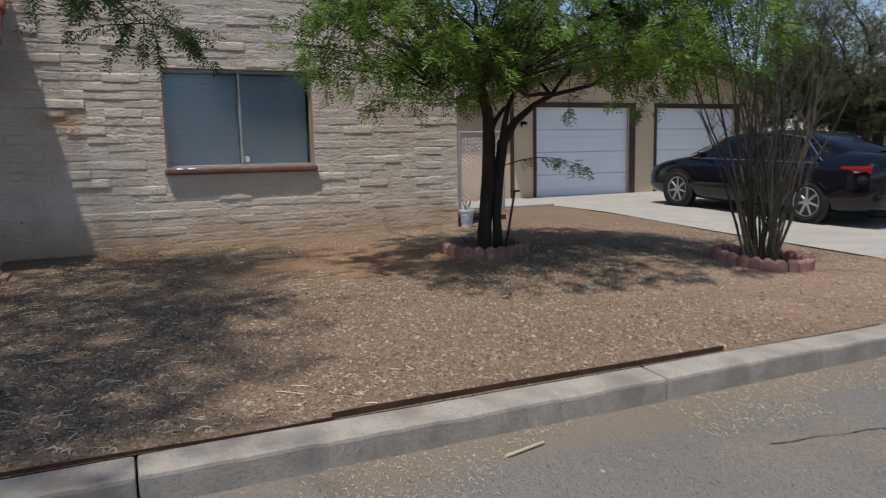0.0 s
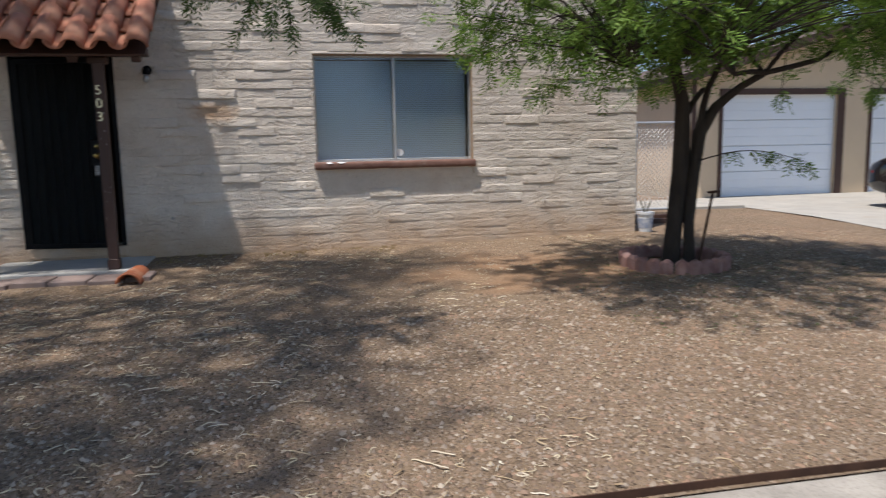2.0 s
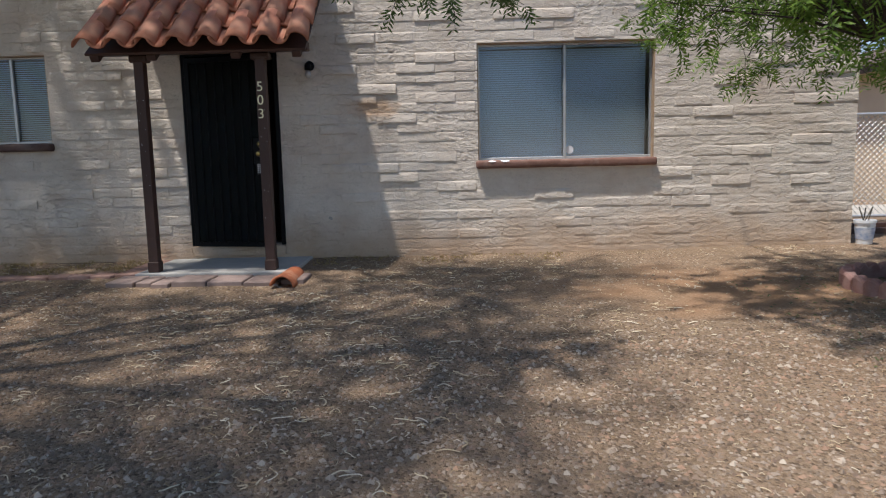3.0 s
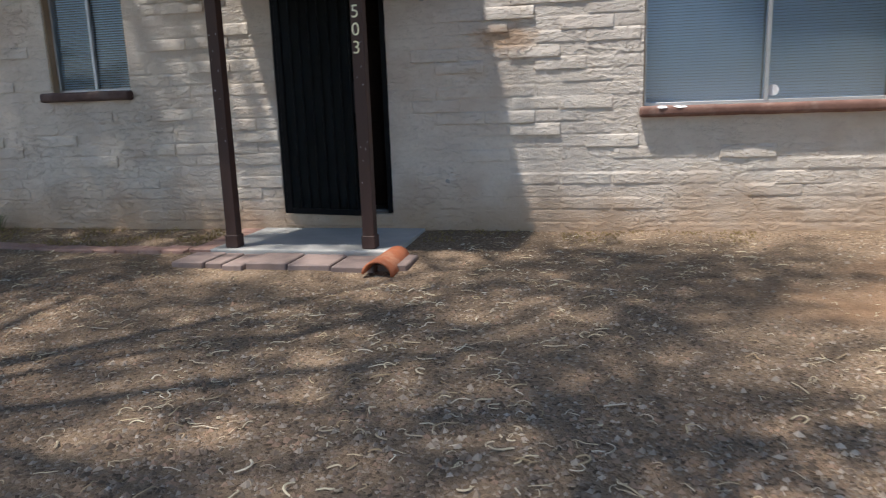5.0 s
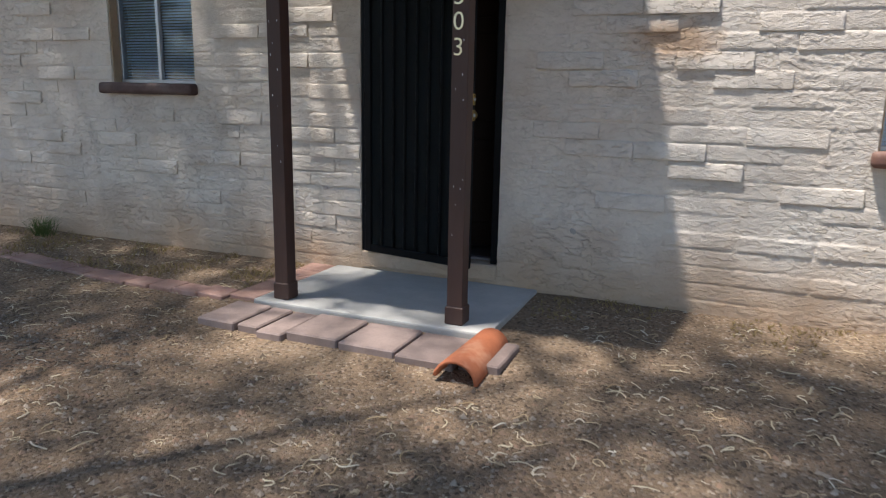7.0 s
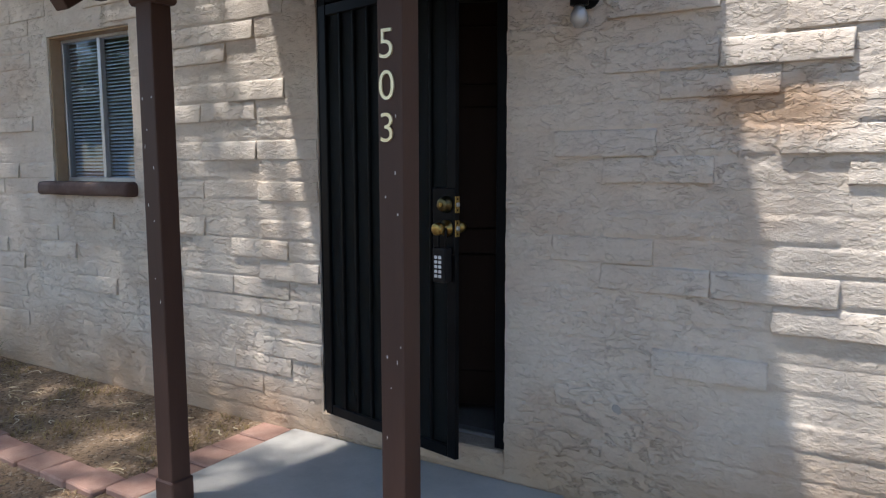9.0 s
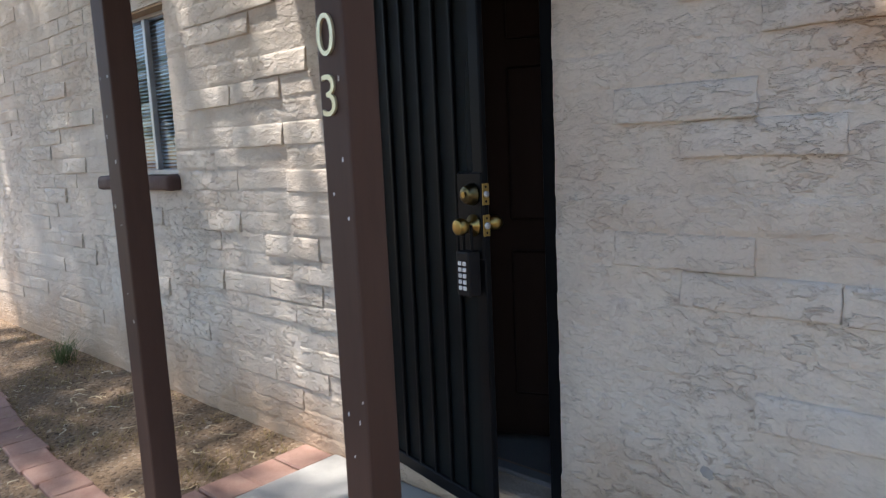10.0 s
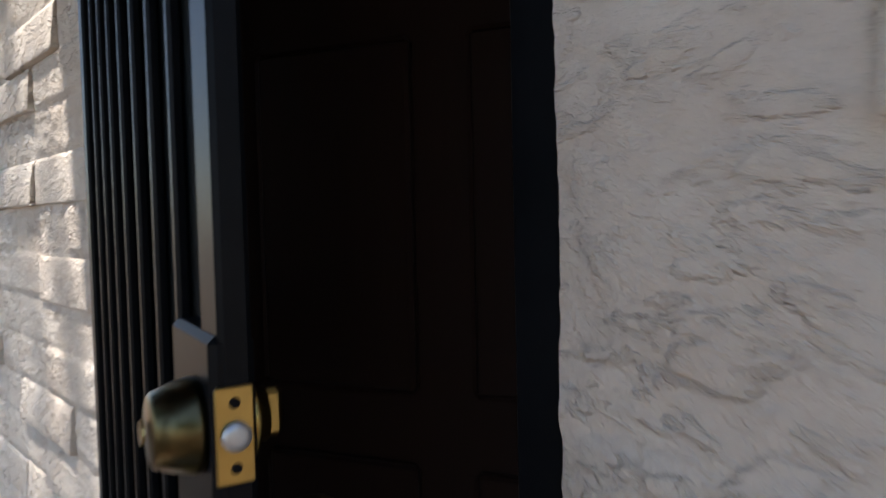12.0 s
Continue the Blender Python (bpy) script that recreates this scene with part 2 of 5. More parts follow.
ALU = material("aluminium_frame", (0.55, 0.56, 0.57), (0.48, 0.49, 0.50), 0.4, 9, 80, 0, 0.05, 0.7, 0.15, 0.001)
GALV = material("galvanised_steel", (0.52, 0.53, 0.53), (0.44, 0.45, 0.46), 0.45, 12, 90, 0, 0.05, 0.6, 0.2, 0.001)
# white slats; the blue sky reflection of the glass is put into this colour
BLIND = material("sky_tinted_vinyl_blind", (0.64, 0.79, 0.95), (0.61, 0.76, 0.93), 0.5, 3, 60, 0, 0, 0, 0.05)
SILL = material("painted_brick_sill", (0.17, 0.085, 0.065), (0.24, 0.13, 0.10), 0.75, 8, 60, 0.2, 0.25, 0, 0.3, 0.004, (1, 1, 1), 0.08, "World", (0.42, 0.33, 0.27), 5, 0.5)
DARKSILL = material("dark_painted_sill", (0.075, 0.045, 0.042), (0.11, 0.07, 0.062), 0.75, 8, 60, 0.3, 0.3, 0, 0.3, 0.005, (1, 1, 1), 0.0, "World", (0.17, 0.13, 0.115), 5, 0.5)
TANTRIM = material("tan_wood_trim", (0.42, 0.31, 0.21), (0.36, 0.26, 0.17), 0.8, 6, 60, 0.1, 0.15, 0, 0.3, 0.003)
GARAGEWALL = material("tan_garage_stucco", (0.66, 0.52, 0.36), (0.60, 0.47, 0.33), 0.9, 1.2, 60, 0.05, 0.25, 0, 0.2, 0.006, (1, 1, 1), 0, "World")
WHITEMETAL = material("white_garage_panel", (0.80, 0.84, 0.88), (0.75, 0.80, 0.85), 0.45, 1.0, 40, 0.02, 0.05, 0, 0.05, 0.003)
SHINGLE = material("brown_shingle", (0.11, 0.08, 0.065), (0.15, 0.11, 0.085), 0.9, 3, 60, 0.2, 0.4, 0, 0.4, 0.006)
BARK = material("mesquite_bark", (0.034, 0.026, 0.021), (0.06, 0.046, 0.036), 0.95, 10, 60, 0.8, 0.6, 0, 0.5, 0.02, (1, 1, 0.25))
TWIG = material("grey_green_stem", (0.06, 0.056, 0.042), (0.115, 0.105, 0.082), 0.9, 10, 80, 0.2, 0.3, 0, 0.3, 0.004, (1, 1, 0.2))
CARPAINT = material("black_car_paint", (0.003, 0.003, 0.007), (0.003, 0.003, 0.007), 0.05, 1, 60, 0, 0, 0.0, 0.0, spec=0.55)
RUBBER = material("tyre_rubber", (0.014, 0.014, 0.014), (0.02, 0.02, 0.02), 0.85, 9, 80, 0.1, 0.2)
RIM = material("alloy_rim", (0.55, 0.56, 0.58), (0.5, 0.5, 0.52), 0.3, 9, 60, 0, 0, 0.9, 0.05)
CHROME = material("chrome", (0.75, 0.76, 0.78), (0.7, 0.7, 0.72), 0.12, 9, 60, 0, 0, 1.0, 0.05)
REDLENS = material("red_lamp_lens", (0.28, 0.018, 0.022), (0.25, 0.015, 0.02), 0.15, 9, 60, 0, 0)
CLEARLENS = material("clear_lamp_lens", (0.75, 0.74, 0.74), (0.7, 0.7, 0.7), 0.12, 9, 60, 0, 0)
PLASTER = material("interior_plaster", (0.35, 0.33, 0.30), (0.33, 0.31, 0.28), 0.9, 2, 60, 0, 0.05)
GREYBLOCK = material("grey_block_wall", (0.34, 0.32, 0.30), (0.40, 0.38, 0.35), 0.9, 1.2, 40, 0.1, 0.3, 0, 0.3, 0.01, (1, 1, 1), 0, "World")
WHITEPLASTIC = material("white_plastic", (0.75, 0.76, 0.77), (0.68, 0.69, 0.70), 0.5, 6, 60, 0, 0.03, 0, 0.1)
BLACKPLASTIC = material("black_plastic", (0.008, 0.008, 0.010), (0.011, 0.011, 0.013), 0.5, 9, 80, 0, 0.05, spec=0.15)
LITTER = material("dry_pod_litter", (0.56, 0.47, 0.31), (0.44, 0.34, 0.20), 0.9, 12, 60, 0, 0, 0, 0.2, coords="World")
STONE = material("gravel_stone", (0.27, 0.22, 0.18), (0.36, 0.28, 0.22), 0.95, 14, 90, 0.2, 0.3, 0, 0.3, 0.004, (1, 1, 1), 0, "World", (0.30, 0.16, 0.11), 9, 0.7, 0.1)
def vary_pieces(m, tones):
    """Gives each loose piece a tone of its own."""
    nt = m.node_tree
    bsdf = nt.nodes["Principled BSDF"]
    geo = nt.nodes.new("ShaderNodeNewGeometry")
    cr = nt.nodes.new("ShaderNodeValToRGB")
    cr.color_ramp.elements[0].color = (*tones[0], 1)
    cr.color_ramp.elements[1].color = (*tones[-1], 1)
    for i, c in enumerate(tones[1:-1]):
        cr.color_ramp.elements.new((i + 1) / (len(tones) - 1)).color = (*c, 1)
    nt.links.new(geo.outputs["Random Per Island"], cr.inputs[0])
    nt.links.new(cr.outputs[0], bsdf.inputs["Base Color"])


def pebbled(m, scale, amount, tones):
    """Mixes small pebble-like cells into a ground colour, with their relief."""
    nt = m.node_tree
    bsdf = nt.nodes["Principled BSDF"]
    geo = nt.nodes.new("ShaderNodeNewGeometry")
    vo = nt.nodes.new("ShaderNodeTexVoronoi")
    vo.inputs["Scale"].default_value = scale
    nt.links.new(geo.outputs["Position"], vo.inputs["Vector"])
    sep = nt.nodes.new("ShaderNodeSeparateColor")
    nt.links.new(vo.outputs["Color"], sep.inputs[0])
    cr = nt.nodes.new("ShaderNodeValToRGB")
    cr.color_ramp.elements[0].color = (*tones[0], 1)
    cr.color_ramp.elements[1].color = (*tones[-1], 1)
    for i, c in enumerate(tones[1:-1]):
        cr.color_ramp.elements.new((i + 1) / (len(tones) - 1)).color = (*c, 1)
    nt.links.new(sep.outputs[0], cr.inputs[0])
    gt = nt.nodes.new("ShaderNodeMath")
    gt.operation = "GREATER_THAN"
    gt.inputs[1].default_value = 1 - amount
    nt.links.new(sep.outputs[1], gt.inputs[0])
    mx = nt.nodes.new("ShaderNodeMix")
    mx.data_type = "RGBA"
    nt.links.new(gt.outputs[0], mx.inputs[0])
    nt.links.new(bsdf.inputs["Base Color"].links[0].from_socket, mx.inputs[6])
    nt.links.new(cr.outputs[0], mx.inputs[7])
    nt.links.new(mx.outputs[2], bsdf.inputs["Base Color"])
    bp = nt.nodes.new("ShaderNodeBump")
    bp.inputs["Strength"].default_value = 0.6
    bp.inputs["Distance"].default_value = -0.5 / scale
    nt.links.new(vo.outputs["Distance"], bp.inputs["Height"])
    nt.links.new(bsdf.inputs["Normal"].links[0].from_socket, bp.inputs["Normal"])
    nt.links.new(bp.outputs["Normal"], bsdf.inputs["Normal"])


def bare_patch(m, centre, size, colour, amount):
    """A worn patch of red soil with a ragged edge."""
    nt = m.node_tree
    bsdf = nt.nodes["Principled BSDF"]
    geo = nt.nodes.new("ShaderNodeNewGeometry")
    off = nt.nodes.new("ShaderNodeVectorMath")
    off.operation = "SUBTRACT"
    off.inputs[1].default_value = centre
    nt.links.new(geo.outputs["Position"], off.inputs[0])
    sc = nt.nodes.new("ShaderNodeVectorMath")
    sc.operation = "MULTIPLY"
    sc.inputs[1].default_value = (1 / size[0], 1 / size[1], 0)
    nt.links.new(off.outputs[0], sc.inputs[0])
    ln = nt.nodes.new("ShaderNodeVectorMath")
    ln.operation = "LENGTH"
    nt.links.new(sc.outputs[0], ln.inputs[0])
    nz = nt.nodes.new("ShaderNodeTexNoise")
    nz.inputs["Scale"].default_value = 1.8
    nz.inputs["Detail"].default_value = 8
    nt.links.new(geo.outputs["Position"], nz.inputs["Vector"])
    ad = nt.nodes.new("ShaderNodeMath")
    ad.operation = "MULTIPLY_ADD"
    ad.inputs[1].default_value = 1.6
    nt.links.new(nz.outputs["Fac"], ad.inputs[0])
    nt.links.new(ln.outputs["Value"], ad.inputs[2])
    mr = nt.nodes.new("ShaderNodeMapRange")
    mr.inputs["From Min"].default_value = 1.75
    mr.inputs["From Max"].default_value = 1.1
    mr.inputs["To Max"].default_value = amount
    nt.links.new(ad.outputs[0], mr.inputs["Value"])
    mx = nt.nodes.new("ShaderNodeMix")
    mx.data_type = "RGBA"
    nt.links.new(mr.outputs["Result"], mx.inputs[0])
    nt.links.new(bsdf.inputs["Base Color"].links[0].from_socket, mx.inputs[6])
    mx.inputs[7].default_value = (*colour, 1)
    nt.links.new(mx.outputs[2], bsdf.inputs["Base Color"])


pebbled(SOIL, 72, 0.6, [(0.095, 0.068, 0.048), (0.21, 0.15, 0.10), (0.31, 0.22, 0.15), (0.15, 0.105, 0.07), (0.37, 0.29, 0.215), (0.115, 0.083, 0.06)])
pebbled(ASPHALT, 150, 0.5, [(0.08, 0.078, 0.072), (0.20, 0.19, 0.17), (0.13, 0.125, 0.115), (0.27, 0.25, 0.225)])
bare_patch(ASPHALT, (2.5, 2.95, 0), (5.0, 0.35, 1), (0.27, 0.195, 0.115), 0.35)
bare_patch(SOIL, (6.2, 4.6, 0), (3.2, 1.6, 1), (0.40, 0.285, 0.215), 0.5)
bare_patch(SOIL, (2.4, 7.3, 0), (1.7, 1.1, 1), (0.36, 0.215, 0.125), 0.75)
vary_pieces(STONE, [(0.10, 0.075, 0.055), (0.25, 0.185, 0.135), (0.34, 0.22, 0.15), (0.21, 0.15, 0.105), (0.41, 0.34, 0.265), (0.16, 0.11, 0.08), (0.46, 0.39, 0.31)])
vary_pieces(LITTER, [(0.30, 0.20, 0.11), (0.50, 0.40, 0.25), (0.62, 0.54, 0.38), (0.36, 0.26, 0.15), (0.70, 0.64, 0.50)])
GLASS = glass_material("window_glass", (0.94, 0.96, 0.97), 0.02, 1.65)
def screen_material():
    """Fine black perforated screen: partly see-through."""
    m = bpy.data.materials.new("black_screen")
    m.use_nodes = True
    nt = m.node_tree
    bsdf = nt.nodes["Principled BSDF"]
    bsdf.inputs["Base Color"].default_value = (0.005, 0.0075, 0.0085, 1)
    bsdf.inputs["Roughness"].default_value = 0.6
    bsdf.inputs["Specular IOR Level"].default_value = 0.1
    tr = nt.nodes.new("ShaderNodeBsdfTransparent")
    mx = nt.nodes.new("ShaderNodeMixShader")
    mx.inputs[0].default_value = 0.06
    nt.links.new(bsdf.outputs[0], mx.inputs[1])
    nt.links.new(tr.outputs[0], mx.inputs[2])
    nt.links.new(mx.outputs[0], nt.nodes["Material Output"].inputs["Surface"])
    return m


def clear_material():
    """The inner faces of a pane, which add no reflection of their own."""
    m = bpy.data.materials.new("clear_glass_inside")
    m.use_nodes = True
    nt = m.node_tree
    nt.nodes.clear()
    out = nt.nodes.new("ShaderNodeOutputMaterial")
    nt.links.new(nt.nodes.new("ShaderNodeBsdfTransparent").outputs[0], out.inputs["Surface"])
    return m


CLEAR = clear_material()
SCREEN = screen_material()
CARGLASS = glass_material("tinted_car_glass", (0.10, 0.11, 0.13))


def leaf_material(name, c1, c2):
    m = bpy.data.materials.new(name)
    m.use_nodes = True
    nt = m.node_tree
    nt.nodes.clear()
    out = nt.nodes.new("ShaderNodeOutputMaterial")
    geo = nt.nodes.new("ShaderNodeNewGeometry")
    mx = nt.nodes.new("ShaderNodeMix")
    mx.data_type = "RGBA"
    mx.inputs[6].default_value = (*c1, 1)
    mx.inputs[7].default_value = (*c2, 1)
    nt.links.new(geo.outputs["Random Per Island"], mx.inputs[0])
    d = nt.nodes.new("ShaderNodeBsdfPrincipled")
    d.inputs["Roughness"].default_value = 0.6
    d.inputs["Specular IOR Level"].default_value = 0.25
    nt.links.new(mx.outputs[2], d.inputs["Base Color"])
    t = nt.nodes.new("ShaderNodeBsdfTranslucent")
    nt.links.new(mx.outputs[2], t.inputs["Color"])
    s = nt.nodes.new("ShaderNodeMixShader")
    s.inputs[0].default_value = 0.4
    nt.links.new(d.outputs[0], s.inputs[1])
    nt.links.new(t.outputs[0], s.inputs[2])
    nt.links.new(s.outputs[0], out.inputs["Surface"])
    return m


LEAF = leaf_material("mesquite_leaf", (0.06, 0.125, 0.02), (0.19, 0.30, 0.05))
LEAFDARK = leaf_material("shade_tree_leaf", (0.05, 0.09, 0.025), (0.10, 0.15, 0.04))
LEAFGREY = leaf_material("grey_shrub_leaf", (0.10, 0.12, 0.055), (0.17, 0.18, 0.08))


# ---- mesh helpers ----
def put(name, bm, mat, parent=None, label="", smooth=False):
    me = bpy.data.meshes.new(name)
    bm.to_mesh(me)
    bm.free()
    if smooth:
        for p in me.polygons:
            p.use_smooth = True
    ob = new(name, me)
    if mat:
        me.materials.append(mat)
    if parent:
        ob.parent = parent
    if label:
        tagged(ob, label)
    return ob


def part(name, bm, mat, parent, label="", smooth=False):
    return put(name, bm, mat, parent, label, smooth)


def raw(name, verts, faces, mat, parent=None, smooth=False):
    me = bpy.data.meshes.new(name)
    me.from_pydata([tuple(v) for v in verts], [], faces)
    me.materials.append(mat)
    if smooth:
        for p in me.polygons:
            p.use_smooth = True
    ob = new(name, me)
    if parent:
        ob.parent = parent
    return ob


def thing(name, x=0, y=0, z=0, rz=0, label="", category="", group="", kind=""):
    ob = new(name)
    ob.matrix_basis = pose(x, y, z, 0, 0, rz)
    return tagged(ob, label, category, group, kind)


def box(x0, x1, y0, y1, z0, z1, bevel=0.0, bm=None, segs=1):
    own = bm is None
    b = bmesh.new()
    bmesh.ops.create_cube(b, size=1, matrix=Matrix.LocRotScale(((x0 + x1) / 2, (y0 + y1) / 2, (z0 + z1) / 2), None, (x1 - x0, y1 - y0, z1 - z0)))
    if bevel:
        bmesh.ops.bevel(b, geom=b.edges[:], offset=bevel, segments=segs, affect="EDGES", profile=0.6)
    if own:
        return b
    me = bpy.data.meshes.new("tmp")
    b.to_mesh(me)
    b.free()
    bm.from_mesh(me)
    bpy.data.meshes.remove(me)
    return bm


def cyl(r, h, m=None, n=16, r2=None, bm=None, caps=True):
    """A cylinder or cone along z from 0 to h, moved by m."""
    b = bm or bmesh.new()
    bmesh.ops.create_cone(b, cap_ends=caps, segments=n, radius1=r, radius2=r if r2 is None else r2, depth=h, matrix=(m or Matrix()) @ Matrix.Translation((0, 0, h / 2)))
    return b


def rod(a, c, r, n=8, bm=None, r2=None):
    a, c = Vector(a), Vector(c)
    q = (c - a).to_track_quat("Z", "Y").to_matrix().to_4x4()
    return cyl(r, (c - a).length, Matrix.Translation(a) @ q, n, r2, bm)


def lathe(prof, n=20, m=None, bm=None):
    """Turns (radius, height) pairs about z."""
    b = bm or bmesh.new()
    rings = []
    for r, h in prof:
        rings.append([b.verts.new((m or Matrix()) @ Vector((r * math.cos(2 * math.pi * i / n), r * math.sin(2 * math.pi * i / n), h))) for i in range(n)])
    for p, q in zip(rings, rings[1:]):
        for i in range(n):
            b.faces.new((p[i], p[(i + 1) % n], q[(i + 1) % n], q[i]))
    b.faces.new(rings[0][::-1])
    b.faces.new(rings[-1])
    return b


def smoothstep(a, b, v):
    t = min(1.0, max(0.0, (v - a) / (b - a)))
    return t * t * (3 - 2 * t)


# ---- the lie of the land ----
WALL_Y = 9.225
DRIVE_X = 7.95


def drive_z(y):
    return float(np.interp(y, [2.9, 5.0, 8.0, 10.5, 14.5, 30], [-0.07, 0.03, 0.13, 0.24, 0.27, 0.27]))


def yard_z(x, y):
    z = float(np.interp(y, [3.0, 3.34, 4.3, 5.7, 7.5, 9.2, 14.0, 30], [0.045, 0.05, 0.10, 0.18, 0.215, 0.25, 0.27, 0.27]))
    z += 0.04 * smoothstep(0.5, 3.5, x) * smoothstep(4.5, 6.5, y)
    z -= 0.03 * smoothstep(1.2, 0.2, abs(x + 1.8)) * smoothstep(1.2, 0.2, abs(y - 7.2))
    z += (drive_z(y) - 0.01 - z) * smoothstep(4.8, DRIVE_X - 0.1, x)
    w = 0.012 * noise.noise((x * 0.9, y * 0.9, 3)) + 0.007 * noise.noise((x * 3.1, y * 3.1, 7))
    return z + w * smoothstep(3.3, 3.7, y)


def sheet(name, xs, ys, zf, mat, smooth=True):
    verts = [(x, y, zf(x, y)) for y in ys for x in xs]
    nx = len(xs)
    faces = [(j * nx + i, j * nx + i + 1, (j + 1) * nx + i + 1, (j + 1) * nx + i) for j in range(len(ys) - 1) for i in range(nx - 1)]
    return raw(name, verts, faces, mat, None, smooth)


# ---- ground, road, kerb ----
tagged(sheet("ground", [-900, -60, 60, 900], [-900, -60, 60, 900], lambda x, y: -0.2, SOIL), "dry brown desert soil running to the horizon", "ground", kind="structure")
tagged(sheet("yard_ground", list(np.arange(-14, DRIVE_X + 0.01, 0.09)), list(np.arange(3.33, 20.05, 0.09)), yard_z, SOIL), "bare brown gravelly soil of the front yard", "yard", kind="structure")
tagged(sheet("road", list(np.arange(-60, 60.1, 2.0)), list(np.arange(-5.9, 3.11, 0.3)), lambda x, y: float(np.interp(y, [-5.9, -1.5, 3.1], [-0.09, 0.0, -0.085])), ASPHALT), "worn grey asphalt street with straw along the gutter", "road", kind="structure")
tagged(sheet("driveway", list(np.arange(DRIVE_X, 15.0, 0.5)), list(np.arange(3.05, 14.6, 0.25)), lambda x, y: drive_z(y), CONCRETE), "pale concrete driveway in front of the garages", "driveway", kind="structure")
tagged(put("garage_walk", box(5.2, 7.94, 12.2, 13.9, 0.1, 0.30, 0.01), CONCRETE), "pale concrete walk beside the garage", "path", kind="structure")
kerb = thing("kerb", label="weathered grey concrete kerb with chipped edges", category="kerb", kind="structure")
joints = [-12.03, -9.03, -6.03, -3.03, -0.03, 2.775, 5.6, 7.9]
for a, b in zip(joints, joints[1:]):
    bm = box(a + 0.004, b - 0.004, 3.075, 3.32, -0.25, 0.055, 0.02, segs=2)
    bmesh.ops.subdivide_edges(bm, edges=[e for e in bm.edges if abs(e.verts[0].co.x - e.verts[1].co.x) > 1], cuts=90)
    for v in bm.verts:
        if v.co.z > 0 and v.co.y < 3.2:
            k = max(0, noise.noise((v.co.x * 3, 1, 2)))
            k += 0.6 * max(0, noise.noise((v.co.x * 11, 5, 2)))
            v.co.z -= 0.024 * k
            v.co.y += 0.02 * k
        v.co.z += 0.005 * noise.noise((v.co.x, v.co.y * 4, 0))
    part("kerb_length", bm, KERB, kerb, smooth=False)

# ---- house ----
WT = 0.2
TOP = 3.36
W1 = (0.515, 2.325, 1.235, 2.425)
W2 = (-4.77, -3.945, 1.52, 2.425)
DR = (-2.54, -1.535, 0.36, 2.42)
EAST, WEST, NORTH = 4.375, -8.6, 18.5



PITCH_X, PITCH_Z, BX, BZ = 0.4045, 0.101, -0.925, 0.835


def chance(*key):
    """A steady number from 0 to 1 for a block."""
    v = math.sin(key[0] * 127.1 + key[1] * 311.7 + key[2] * 74.7) * 43758.5453
    return v - math.floor(v)


def relief(x, z):
    """How far the stuccoed block face stands out at a place on the front wall."""
    k = math.floor((z - BZ) / PITCH_Z)
    shift = PITCH_X / 2 if k % 2 else 0
    j = math.floor((x - BX - shift) / PITCH_X)
    u, v = (x - BX - shift) - j * PITCH_X, (z - BZ) - k * PITCH_Z
    edge_z = smoothstep(0.0, 0.0105, min(v, PITCH_Z - v))
    edge_x = smoothstep(0.0, 0.022, min(u, PITCH_X - u))
    c = chance(j, k, 1)
    out = 0.0 if c < 0.4 else (0.0022 if c < 0.7 else 0.0042 if c < 0.9 else 0.0060)
    worn = 0.5 + 0.5 * noise.noise((x * 1.7, z * 2.6, 2))
    d = out * edge_z * edge_x - 0.0024 * worn * (1 - edge_z) - 0.0016 * worn * (1 - edge_x)
    wx, wz = 0.05 * noise.noise((x * 4, z * 4, 8)), 0.05 * noise.noise((x * 4, z * 4, 28))
    px, pz = x + wx, z + wz
    mask = smoothstep(-0.15, 0.3, noise.noise((x * 2.1, z * 2.6, 12)))
    drag = smoothstep(0.55, 1.0, 1 - abs(noise.noise((px * 13, pz * 24 + px * 7, 4))) * 2.4)
    crumb = smoothstep(0.15, 0.5, noise.noise((px * 34, pz * 34, 9)))
    d += 0.0022 * drag * (0.2 + mask) + 0.0022 * crumb * mask
    d += 0.0025 * noise.noise((x * 2.3, z * 3, 5)) + 0.0010 * noise.noise((x * 14, z * 30, 9))
    return d


def wall_grid(bm, x0, x1, z0, z1, step=0.016, rise=0.0101):
    nx, nz = max(1, round((x1 - x0) / step)), max(1, round((z1 - z0) / rise))
    grid = []
    for j in range(nz + 1):
        row = []
        for i in range(nx + 1):
            x, z = x0 + (x1 - x0) * i / nx, z0 + (z1 - z0) * j / nz
            d = relief(x, z)
            row.append(bm.verts.new((x, WALL_Y - d, z)))
        grid.append(row)
    for j in range(nz):
        for i in range(nx):
            bm.faces.new((grid[j][i], grid[j][i + 1], grid[j + 1][i + 1], grid[j + 1][i]))
    rim = [grid[0][i] for i in range(nx + 1)] + [grid[j][nx] for j in range(1, nz + 1)] + [grid[nz][i] for i in range(nx - 1, -1, -1)] + [grid[j][0] for j in range(nz - 1, 0, -1)]
    rim = [bm.verts.new(v.co) for v in rim]
    behind = [bm.verts.new((v.co.x, WALL_Y + WT, v.co.z)) for v in rim]
    k = len(rim)
    for i in range(k):
        bm.faces.new((rim[i], behind[i], behind[(i + 1) % k], rim[(i + 1) % k]))
    bm.faces.new(behind[::-1])


